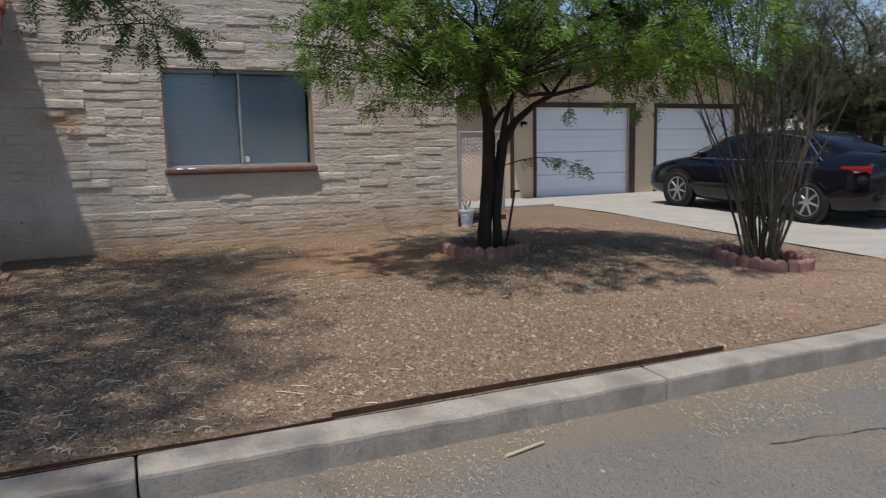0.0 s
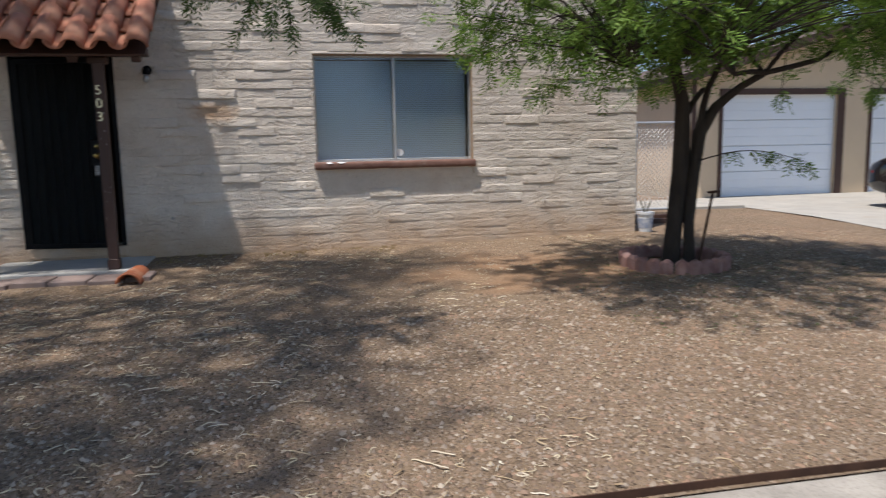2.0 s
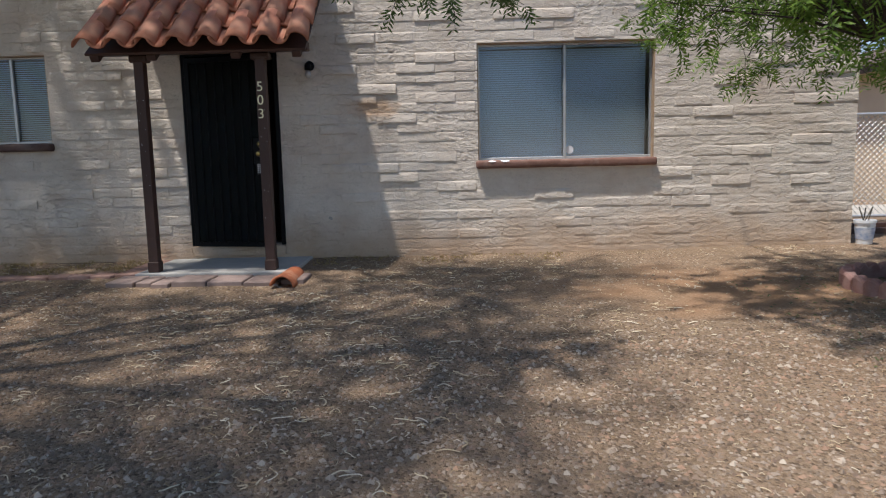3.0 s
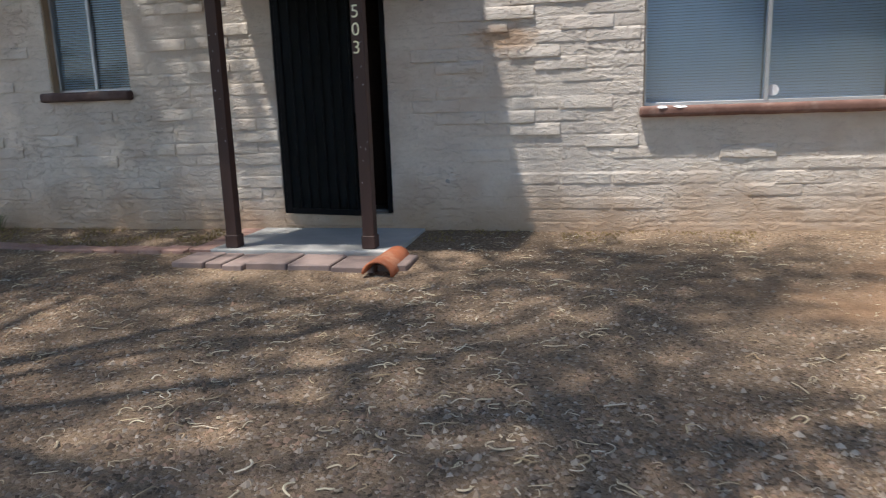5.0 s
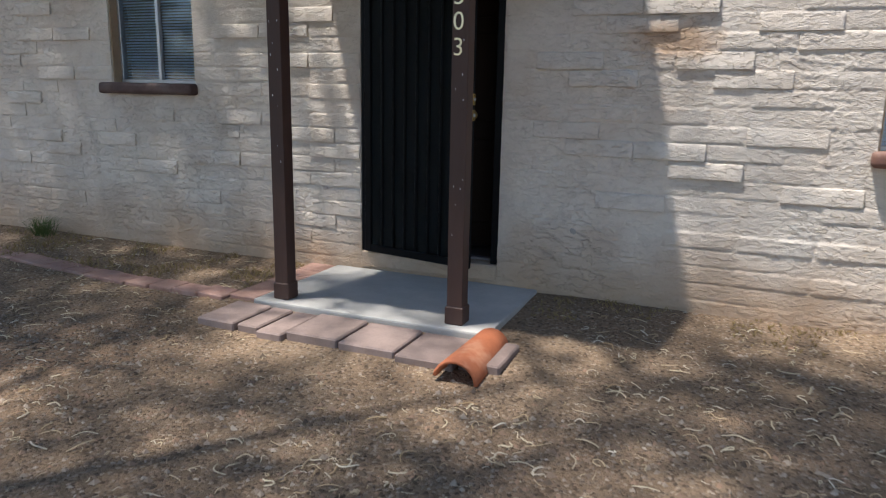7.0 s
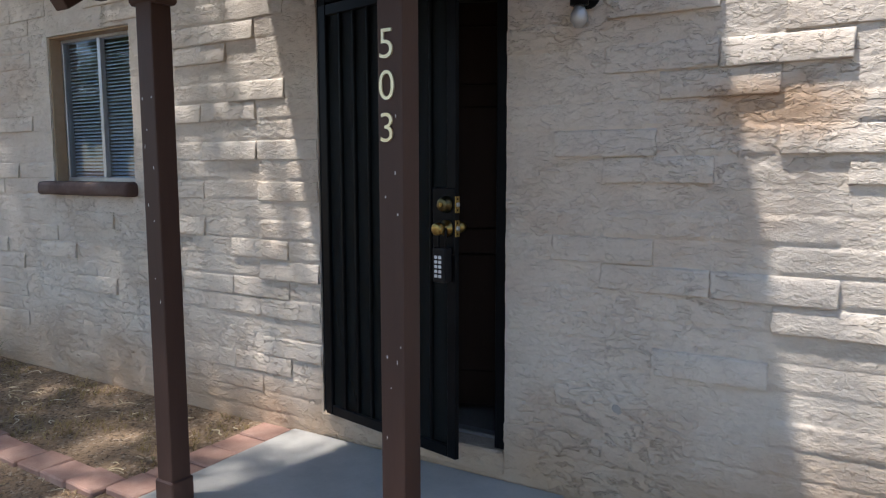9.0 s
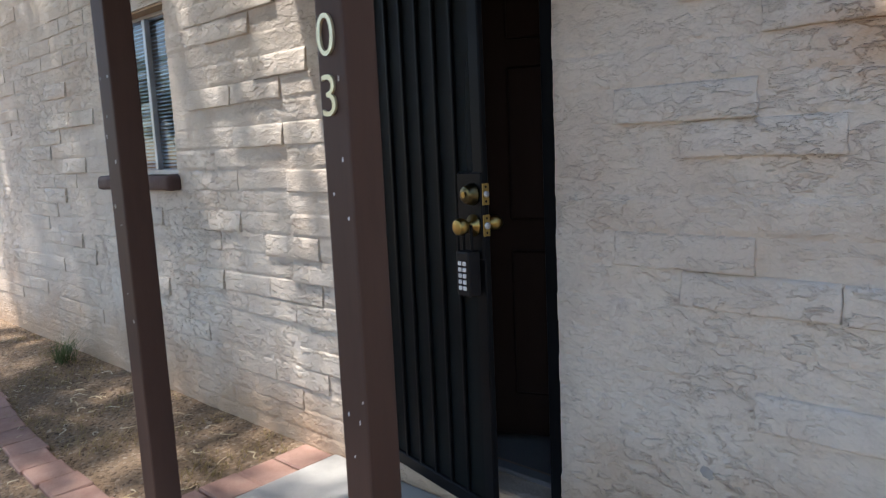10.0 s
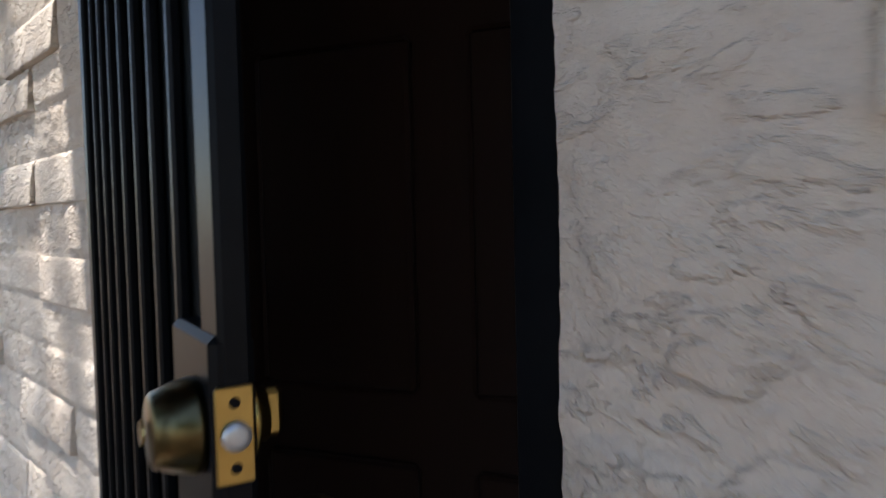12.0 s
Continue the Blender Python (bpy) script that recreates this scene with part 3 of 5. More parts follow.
bm = bmesh.new()
cuts = [WEST, W2[0], W2[1], DR[0], DR[1], W1[0], W1[1], EAST]
holes = {1: W2, 3: DR, 5: W1}
for i, (a, b) in enumerate(zip(cuts, cuts[1:])):
    if i in holes:
        h = holes[i]
        wall_grid(bm, a, b, -0.2, h[2])
        wall_grid(bm, a, b, h[3], TOP)
    else:
        wall_grid(bm, a, b, -0.2, TOP, *((0.009, 0.0075) if i in (2, 4) else ()))
wall_front = tagged(put("wall_south", bm, STUCCO, smooth=True), "tan painted slump-block front wall with uneven blocks", "wall", kind="structure")
bm = box(EAST - WT, EAST, WALL_Y + WT, NORTH, -0.2, TOP)
tagged(put("wall_east", bm, STUCCO), "tan painted side wall of the house", "wall", kind="structure")
tagged(put("wall_west", box(WEST, WEST + WT, WALL_Y + WT, NORTH, -0.2, TOP), STUCCO), "tan painted side wall of the house", "wall", kind="structure")
tagged(put("wall_north", box(WEST, EAST, NORTH, NORTH + WT, -0.2, TOP), STUCCO), "tan painted rear wall of the house", "wall", kind="structure")
tagged(put("roof", box(WEST + WT, EAST - WT, WALL_Y + WT, NORTH, 3.0, 3.1), PLASTER), "flat roof behind the parapet", "roof", kind="structure")
tagged(put("interior_floor", box(WEST + WT, EAST - WT, WALL_Y + WT, NORTH, 0.2, 0.36), PLASTER), "grey floor inside the house", "floor", kind="structure")
tagged(put("wall_inside", box(WEST + WT, EAST - WT, 12.5, 12.6, 0.36, 3.0), PLASTER), "plain inner wall of the front rooms", "wall", kind="structure")

# blocks of the front wall: running bond, some standing proud of the stucco
PROUD = {
    0: (-9, 0, 5), 1: (-12, -8, 2, 9, 11), 2: (-12, -10, -5, 1, 8), 3: (-6, -5, -1, 0), 4: (-9, -7, -1, 2, 10), 5: (-13,), 7: (-12, -1, 1), 8: (-13, -6, -1, 1, 9),
    9: (11,), 10: (-12, -11, -7, -6, 0, 2), 11: (-6, -1, 0, 9), 12: (2, 12, -12), 13: (-7, -1, 1, 10), 14: (-6, 2), 16: (0, 6), 17: (-9, 9), 18: (2, 4, 5), 19: (-1, 7), 21: (1, 5),
}


def block_mesh(seed, depth, length=PITCH_X - 0.006):
    """A slump block whose stuccoed face stands out most at its foot and dies away upwards; base at z 0."""
    rnd = random.Random(seed)
    cols, rows = 12, 5
    h = PITCH_Z - 0.004
    sag = rnd.uniform(-0.004, 0.004)
    keep_top = rnd.uniform(0.15, 0.6)
    verts, faces = [], []
    lift = (0.0, 0.05, 0.3, 0.6, 0.9, 1.0)
    for j in range(rows + 1):
        for i in range(cols + 1):
            u, w = i / cols, lift[j]
            x = length * (0.012 if i == 1 else 0.988 if i == cols - 1 else u) + rnd.uniform(-0.004, 0.004) * (i in (0, cols))
            z = h * w + (sag * math.sin(math.pi * u) + 0.0035 * noise.noise((u * 5, seed, 1))) * (1 - w)
            d = depth * (1 - (1 - keep_top) * w ** 1.3) + 0.0016 * noise.noise((u * 9, w * 3, seed))
            if j == 0 or i in (0, cols):
                d *= rnd.uniform(0.85, 1.0)
            if j == rows:
                d *= 0.25
            verts.append((x, -d, z))
    n = cols + 1
    for j in range(rows):
        for i in range(cols):
            faces.append((j * n + i, j * n + i + 1, (j + 1) * n + i + 1, (j + 1) * n + i))
    rim = list(range(n)) + [j * n + cols for j in range(1, rows + 1)] + [rows * n + i for i in range(cols - 1, -1, -1)] + [j * n for j in range(rows - 1, 0, -1)]
    base = len(verts)
    for v in rim:
        x, _, z = verts[v]
        verts.append((x, 0.02, z))
    k = len(rim)
    for i in range(k):
        faces.append((rim[i], base + i, base + (i + 1) % k, rim[(i + 1) % k]))
    me = bpy.data.meshes.new("block")
    me.from_pydata(verts, [], faces)
    me.materials.append(STUCCO)
    for p in me.polygons[:rows * cols]:
        p.use_smooth = True
    return me


def lay_blocks():
    """Blocks that stand proud of the stucco: the marked ones most, a scatter of others slightly."""
    rnd = random.Random(4)
    low = [block_mesh(s, rnd.uniform(0.0055, 0.0075)) for s in range(10)]
    proud = [block_mesh(50 + s, rnd.uniform(0.0085, 0.0125)) for s in range(12)]
    thick = [block_mesh(90 + s, rnd.uniform(0.014, 0.019)) for s in range(10)]
    for k in range(-5, 25):
        z = BZ + k * PITCH_Z
        for j in range(-20, 15):
            x = BX + j * PITCH_X + (PITCH_X / 2 if k % 2 else 0)
            is_proud = j in PROUD.get(k, ())
            x1, z1 = x + PITCH_X, z + PITCH_Z
            if x < WEST + 0.02 or x1 > EAST + 0.01 or z1 > TOP or z < 0.4:
                continue
            if any(x1 > h[0] + 0.005 and x < h[1] - 0.005 and z1 > h[2] - (0.09 if h is not DR else 0) and z < h[3] for h in (W1, W2, DR)):
                continue
            if not is_proud and (rnd.random() > (0.24 if x < -2.6 else 0.12 if k > 2 else 0.05) or (-1.6 < x < -0.3 and z < 2.0)):
                continue
            ob = new("block", rnd.choice((thick if x < -0.4 else proud) if is_proud else low))
            ob.parent = wall_front
            ob.matrix_basis = Matrix.Translation((x + 0.003, WALL_Y, z + rnd.uniform(-0.003, 0.003)))


# ---- windows ----
def window(name, rect, slat_gap, sill_x, sill_z, label, blind_y, closed=True):
    x0, x1, z0, z1 = rect
    w = thing(name, label=label, category="window", kind="structure")
    y = WALL_Y + 0.085
    fw = 0.028
    part("window_frame", box(x0, x1, y, y + 0.05, z0, z0 + fw, 0.003), ALU, w)
    part("window_frame", box(x0, x1, y, y + 0.05, z1 - fw, z1, 0.003), ALU, w)
    part("window_frame", box(x0, x0 + fw, y + 0.001, y + 0.049, z0 + fw, z1 - fw, 0.003), ALU, w)
    part("window_frame", box(x1 - fw, x1, y + 0.001, y + 0.049, z0 + fw, z1 - fw, 0.003), ALU, w)
    xm = (x0 + x1) / 2
    part("meeting_stile", box(xm - 0.015, xm + 0.015, y - 0.006, y + 0.03, z0 + fw, z1 - fw, 0.003), ALU, w)
    for a, b, dy in ((x0 + fw, xm - 0.02, 0.012), (xm + 0.02, x1 - fw, 0.03)):
        p = part("pane", box(a, b, y + dy, y + dy + 0.004, z0 + fw, z1 - fw), GLASS, w)
        p.data.materials.append(CLEAR)
        for f in p.data.polygons:
            f.material_index = 0 if f.normal.y < -0.5 else 1
        p.visible_shadow = False
    blind = thing(("window_blind"), label=("closed" if closed else "half-open") + " white horizontal mini blind, tinted sky blue, behind the glass", category="blind")
    slat = None
    n = int((z1 - z0 - 0.05) / slat_gap)
    for a, b in ((x0 + 0.03, xm - 0.004), (xm + 0.004, x1 - 0.03)):
        slat = None
        for i in range(n):
            z = z0 + 0.03 + i * slat_gap
            if slat is None:
                verts, faces = [], []
                for t in range(4):
                    u = t / 3
                    yy = (u - 0.5) * (0.010 if closed else 0.019) + (0.0025 * math.sin(math.pi * u) if closed else 0)
                    zz = (u - 0.5) * (0.0212 if closed else 0.0135) + (0 if closed else 0.0025 * math.sin(math.pi * u))
                    verts += [(a, yy, zz), (b, yy, zz)]
                for t in range(3):
                    faces.append((2 * t, 2 * t + 1, 2 * t + 3, 2 * t + 2))
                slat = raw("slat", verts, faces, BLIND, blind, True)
                slat.location = (0, y + blind_y, z)
                first = slat
            else:
                s = new("slat", first.data)
                s.parent = blind
                s.location = (0, y + blind_y, z)
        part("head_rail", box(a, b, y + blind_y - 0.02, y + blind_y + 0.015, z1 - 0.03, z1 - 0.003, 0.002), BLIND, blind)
    bm = box(sill_x[0], sill_x[1], WALL_Y - 0.075, WALL_Y + 0.085, sill_z[0], sill_z[1], 0.03, segs=3)
    bmesh.ops.subdivide_edges(bm, edges=[e for e in bm.edges if abs(e.verts[0].co.x - e.verts[1].co.x) > 0.3], cuts=24)
    for v in bm.verts:
        v.co += Vector((0, 1, 1)) * 0.006 * noise.noise(v.co * 6)
    part("window_sill", bm, SILL if closed else DARKSILL, w, "rounded brown painted masonry sill", True)
    return w


w1 = window("window_1", W1, 0.0225, (0.49, 2.345), (1.155, 1.238), "wide aluminium sliding window with closed blinds", 0.185)
w2 = window("window_2", W2, 0.0215, (-4.86, -3.925), (1.44, 1.522), "small aluminium sliding window with partly open blinds", 0.048, False)
for x0, x1, z0, z1 in (W1, W2):
    for a, b, c, d in ((x0 + 0.001, x0 + 0.012, z0 + 0.002, z1 - 0.002), (x1 - 0.012, x1 - 0.001, z0 + 0.002, z1 - 0.002)):
        part("reveal_trim", box(a, b, WALL_Y + 0.012, WALL_Y + 0.084, c, d), TANTRIM, w1 if x0 > 0 else w2)
    part("reveal_trim", box(x0 + 0.013, x1 - 0.013, WALL_Y + 0.012, WALL_Y + 0.084, z1 - 0.012, z1 - 0.002), TANTRIM, w1 if x0 > 0 else w2)
tagged(put("window_sticker", cyl(0.042, 0.002, Matrix.Translation((1.475, WALL_Y + 0.113, 1.33)) @ Matrix.Rotation(radians(90), 4, "X"), 24), WHITEPLASTIC), "round white sticker on the window glass", "sticker")
for x in (0.66, 0.79):
    bm = lathe([(0.012, 0), (0.022, 0.002), (0.012, 0.003)], 14)
    for v in bm.verts:
        v.co *= 1 + 0.5 * noise.noise((v.co.x * 60, v.co.y * 60, x * 9))
        v.co.x *= 2.0
        v.co.y *= 0.7
    b = put("paint_splash", bm, WHITEPLASTIC)
    b.matrix_basis = pose(x, WALL_Y - 0.066, 1.229, 38, 0, 0)
    tagged(b, "white paint drip on the window sill", "paint")

# ---- front door ----
door = thing("door_1", DR[0] + 0.052, WALL_Y + 0.205, 0.40, 24, label="dark brown panelled wooden front door standing half open inwards", category="door", kind="structure")
dw, dh = DR[1] - DR[0] - 0.1, 1.99
part("leaf", box(0, dw, 0, 0.04, 0, dh, 0.002), DARKWOOD, door)
for a, b in ((0.09, dw / 2 - 0.05), (dw / 2 + 0.05, dw - 0.09)):
    for c, d in ((0.18, 0.78), (0.9, 1.5), (1.6, 1.88)):
        part("panel", box(a, b, -0.012, 0.0, c, d, 0.011), DARKWOOD, door)
frame_ob = thing("door_frame", label="dark steel door frame set in the wall", category="door frame", kind="structure")
part("jamb", box(DR[0] + 0.001, DR[0] + 0.05, WALL_Y + 0.006, WALL_Y + 0.198, 0.40, 2.418, 0.003), BLACK, frame_ob)
part("jamb", box(DR[1] - 0.05, DR[1] - 0.001, WALL_Y + 0.006, WALL_Y + 0.198, 0.40, 2.418, 0.003), BLACK, frame_ob)
part("head", box(DR[0] + 0.05, DR[1] - 0.05, WALL_Y + 0.008, WALL_Y + 0.196, 2.37, 2.418, 0.003), BLACK, frame_ob)
tagged(put("door_sill", box(DR[0] + 0.001, DR[1] - 0.001, WALL_Y - 0.02, WALL_Y + 0.198, 0.29, 0.398, 0.008), STUCCO), "tan stuccoed door sill", "door sill", kind="structure")
tagged(put("threshold", box(DR[0] + 0.05, DR[1] - 0.05, WALL_Y + 0.09, WALL_Y + 0.15, 0.4, 0.418, 0.006), ALU), "worn aluminium threshold", "threshold", kind="structure")

# security screen door, ajar
SW, SH = 0.857, 1.94
sd = thing("security_door", DR[0] + 0.055, WALL_Y - 0.002, 0.405, -11.5, "black steel security screen door standing ajar", "security door")
part("stile", box(0, 0.05, -0.036, -0.013, 0, SH, 0.004), BLACK, sd)
part("lock_stile", box(SW - 0.05, SW, -0.036, -0.013, 0, SH, 0.004), BLACK, sd)
for z in (0, SH - 0.05):
    part("rail", box(0.05, SW - 0.05, -0.035, -0.014, z, z + 0.05, 0.004), BLACK, sd)
part("screen", box(0.05, SW - 0.05, -0.0215, -0.0185, 0.05, SH - 0.05), SCREEN, sd)
bar = None
for i in range(1, 8):
    x = 0.05 + (SW - 0.1) * i / 8
    if bar is None:
        bar = part("bar", box(-0.007, 0.007, -0.034, -0.022, 0.05, SH - 0.05, 0.003), BLACK, sd)
        bar.location.x = x
        first = bar
    else:
        b = new("bar", first.data)
        b.parent = sd
        b.location.x = x
part("lock_box", box(SW - 0.125, SW - 0.001, -0.042, -0.011, 0.85, 1.118, 0.005), BLACK, sd)
AX = Matrix.Rotation(radians(90), 4, "X")
KX, BZD, KZD = SW - 0.042, 1.052, 0.957
bolt = part("deadbolt", lathe([(0.034, 0), (0.034, 0.006), (0.031, 0.018), (0.026, 0.031), (0.022, 0.033)], 24, Matrix.Translation((KX, -0.042, BZD)) @ AX), BRONZE, sd, "dull bronze deadbolt cylinder", True)
part("keyhole", lathe([(0.009, 0), (0.009, 0.002)], 12, Matrix.Translation((KX, -0.078, BZD)) @ AX), BRASS, bolt)
part("thumb_turn", lathe([(0.03, 0), (0.03, 0.006), (0.02, 0.010), (0.02, 0.016)], 20, Matrix.Translation((KX, -0.011, BZD)) @ Matrix.Rotation(radians(-90), 4, "X")), BRASS, sd, "brass thumb turn", True)
part("thumb_lever", box(KX - 0.005, KX + 0.005, 0.003, 0.019, BZD - 0.018, BZD + 0.018, 0.004), BRASS, sd)
knob = part("knob", lathe([(0.034, 0), (0.034, 0.006), (0.014, 0.012), (0.012, 0.03), (0.022, 0.036), (0.027, 0.05), (0.024, 0.066), (0.019, 0.068)], 24, Matrix.Translation((KX, -0.042, KZD)) @ AX), BRASS, sd, "brass door knob", True)
part("inner_knob", lathe([(0.034, 0), (0.034, 0.006), (0.014, 0.012), (0.011, 0.028), (0.019, 0.034), (0.024, 0.046), (0.022, 0.062), (0.014, 0.074), (0.005, 0.078)], 24, Matrix.Translation((KX, -0.011, KZD)) @ Matrix.Rotation(radians(-90), 4, "X")), BRASS, sd, "brass inner door knob", True)
for z, r in ((BZD, 0.010), (KZD, 0.011)):
    plate = part("latch_plate", box(SW - 0.001, SW + 0.003, -0.0405, -0.0145, z - 0.033, z + 0.033, 0.0012), BRASS, sd, "brass latch face plate")
    part("latch", lathe([(r, 0), (r, 0.004), (r * 0.5, 0.005)], 16, Matrix.Translation((SW + 0.003, -0.0275, z)) @ Matrix.Rotation(radians(90), 4, "Y")), ALU, plate, "steel latch bolt", True)
    for dz in (-0.022, 0.022):
        part("screw", lathe([(0.004, 0), (0.003, 0.001)], 10, Matrix.Translation((SW + 0.003, -0.0275, z + dz)) @ Matrix.Rotation(radians(90), 4, "Y")), BLACK, plate)
for z in (0.2, 1.0, 1.75):
    part("hinge", rod((-0.012, -0.02, z), (-0.012, -0.02, z + 0.09), 0.009, 10), BLACK, sd)
m_sd = sd.matrix_basis.copy()
kb = thing("key_lock_box", label="black push-button key safe hanging from the door knob", category="lock box")
kb.matrix_basis = m_sd @ pose(KX, -0.046, KZD)
part("body", box(-0.034, 0.034, -0.047, -0.002, -0.215, -0.075, 0.008, segs=2), BLACKPLASTIC, kb)
part("shackle", rod((-0.02, -0.024, -0.09), (-0.02, -0.024, 0.004), 0.005, 8), BLACK, kb)
part("shackle", rod((0.02, -0.024, -0.09), (0.02, -0.024, 0.004), 0.005, 8), BLACK, kb)
for r in range(5):
    for c in range(2):
        part("button", box(-0.02 + c * 0.022, -0.004 + c * 0.022, -0.051, -0.046, -0.195 + r * 0.019, -0.182 + r * 0.019, 0.002), WHITEPLASTIC, kb, "pale push button" if (r, c) == (0, 0) else "")

# wall lamp beside the door
lamp = thing("wall_lamp", -1.2, WALL_Y, 2.19, label="small black outdoor wall lamp with a glass bulb", category="lamp")
part("back_plate", lathe([(0.05, 0), (0.05, 0.015), (0.03, 0.03)], 20, Matrix.Translation((0, 0.0, 0.05)) @ AX), BLACK, lamp, smooth=True)
part("arm", rod((0, -0.02, 0.05), (0, -0.09, 0.04), 0.012, 10), BLACK, lamp)
part("socket", lathe([(0.03, 0.06), (0.034, 0.03), (0.034, 0.0)], 18, Matrix.Translation((0, -0.09, 0.0))), BLACK, lamp, smooth=True)
part("bulb", lathe([(0.015, 0.0), (0.03, -0.03), (0.032, -0.055), (0.015, -0.08)], 16, Matrix.Translation((0, -0.09, 0.0))), GALV, lamp, "clear glass bulb", True)
bm = bmesh.new()
lathe([(0.011, 0), (0.022, 0.002), (0.006, 0.0045)], 14, Matrix.Translation((-1.0475, WALL_Y - 0.003, 0.672)) @ AX, bm)
tagged(put("hose_bib_patch", bm, GREYBLOCK), "small grey mortar plug in the wall", "wall plug")

# ---- porch ----
SLABZ = 0.272
tagged(put("porch_slab", box(-2.735, -1.255, 8.255, WALL_Y - 0.004, 0.1, SLABZ, 0.012, segs=2), SLAB), "smooth pale concrete porch slab", "porch slab", kind="structure")


def post(name, x, y):
    p = thing(name, x, y, SLABZ, label="dark brown painted square wooden porch post", category="post", group="porch posts")
    part("shaft", box(-0.0445, 0.0445, -0.0445, 0.0445, 0.0, 1.99, 0.006, segs=2), BROWN, p)
    part("foot", box(-0.053, 0.053, -0.053, 0.053, 0.0, 0.10, 0.006), BROWN, p)
    part("cap", box(-0.085, 0.085, -0.050, 0.050, 1.93, 1.995, 0.012), BROWN, p)
    rnd = random.Random(int(-x * 100))
    for _ in range(9):
        w, h = rnd.uniform(0.001, 0.0022), rnd.uniform(0.002, 0.007)
        cx, cz = rnd.uniform(-0.036, 0.036), rnd.uniform(0.15, 1.6)
        part("paint_chip", box(cx - w, cx + w, -0.0452, -0.0443, cz - h, cz + h, 0.0), WHITEPLASTIC, p)
    return p


post("porch_post", -2.578, 8.365)
post("porch_post", -1.472, 8.372)
for ch, z in (("5", 1.92), ("0", 1.80), ("3", 1.677)):
    cu = bpy.data.curves.new("house_number", "FONT")
    cu.body = ch
    cu.size = 0.125
    cu.extrude = 0.003
    cu.offset = -0.001
    cu.align_x = "CENTER"
    tmp = new("house_number", cu)
    bpy.context.view_layer.update()
    me = bpy.data.meshes.new_from_object(tmp.evaluated_get(bpy.context.evaluated_depsgraph_get()))
    bpy.data.objects.remove(tmp)
    me.materials.clear()
    me.materials.append(NUMBER)
    ob = new("house_number", me)
    ob.matrix_basis = pose(-1.48, 8.3235, z, 90, 0, 0)
    tagged(ob, "pale brass house number " + {"5": "five", "0": "zero", "3": "three"}[ch] + " on the porch post", "house number", "house numbers 503")

RX0, RX1 = -3.03, -0.965
EAVE_Y, EAVE_Z, RIDGE_Z = 8.13, 2.225, 3.0
proof = thing("porch_roof", label="small porch roof of red barrel tiles on brown beams", category="porch roof")
part("beam", box(RX0 + 0.08, RX1 - 0.06, 8.305, 8.405, 2.268, 2.35, 0.006), BROWN, proof)
slope = math.atan2(RIDGE_Z - EAVE_Z, WALL_Y - 0.03 - EAVE_Y)
for x in (RX0 + 0.12, -2.4, -1.65, RX1 - 0.14):
    bm = box(-0.04, 0.04, 0, 1.28, -0.06, 0, 0.004)
    bmesh.ops.transform(bm, matrix=Matrix.Translation((x, EAVE_Y + 0.05, EAVE_Z + 0.02)) @ Matrix.Rotation(slope, 4, "X"), verts=bm.verts)
    part("rafter", bm, BROWN, proof)
bm = box(RX0 + 0.05, RX1 - 0.05, 0.02, 1.28, 0.0, 0.022)
bmesh.ops.transform(bm, matrix=Matrix.Translation((0, EAVE_Y + 0.03, EAVE_Z + 0.012)) @ Matrix.Rotation(slope, 4, "X"), verts=bm.verts)
part("deck", bm, BROWN, proof)


def barrel(r0, r1, length, thick=0.016, n=10, arc=170):
    """A tapered barrel tile along y, convex up, the wide end at y 0."""
    b = bmesh.new()
    rows = []
    for s in range(4):
        u = s / 3
        row = []
        for inner in (0, 1):
            r = r0 + (r1 - r0) * u - inner * thick
            for i in range(n + 1):
                a = radians(90 - arc / 2 + arc * i / n)
                row.append(b.verts.new((r * math.cos(a), length * u, r * math.sin(a))))
        rows.append(row)
    k = n + 1
    for p, q in zip(rows, rows[1:]):
        for i in range(n):
            b.faces.new((p[i], p[i + 1], q[i + 1], q[i]))
            b.faces.new((p[k + i + 1], p[k + i], q[k + i], q[k + i + 1]))
        b.faces.new((p[0], q[0], q[k], p[k]))
        b.faces.new((p[n], p[k + n], q[k + n], q[n]))
    for row, flip in ((rows[0], False), (rows[-1], True)):
        for i in range(n):
            f = (row[i], row[k + i], row[k + i + 1], row[i + 1])
            b.faces.new(f[::-1] if flip else f)
    bmesh.ops.recalc_face_normals(b, faces=b.faces)
    return b


def tile_mesh(mat=None):
    bm = barrel(0.108, 0.088, 0.46)
    me = bpy.data.meshes.new("roof_tile")
    bm.to_mesh(me)
    bm.free()
    me.materials.append(mat or TERRACOTTA)
    for p in me.polygons:
        p.use_smooth = True
    return me


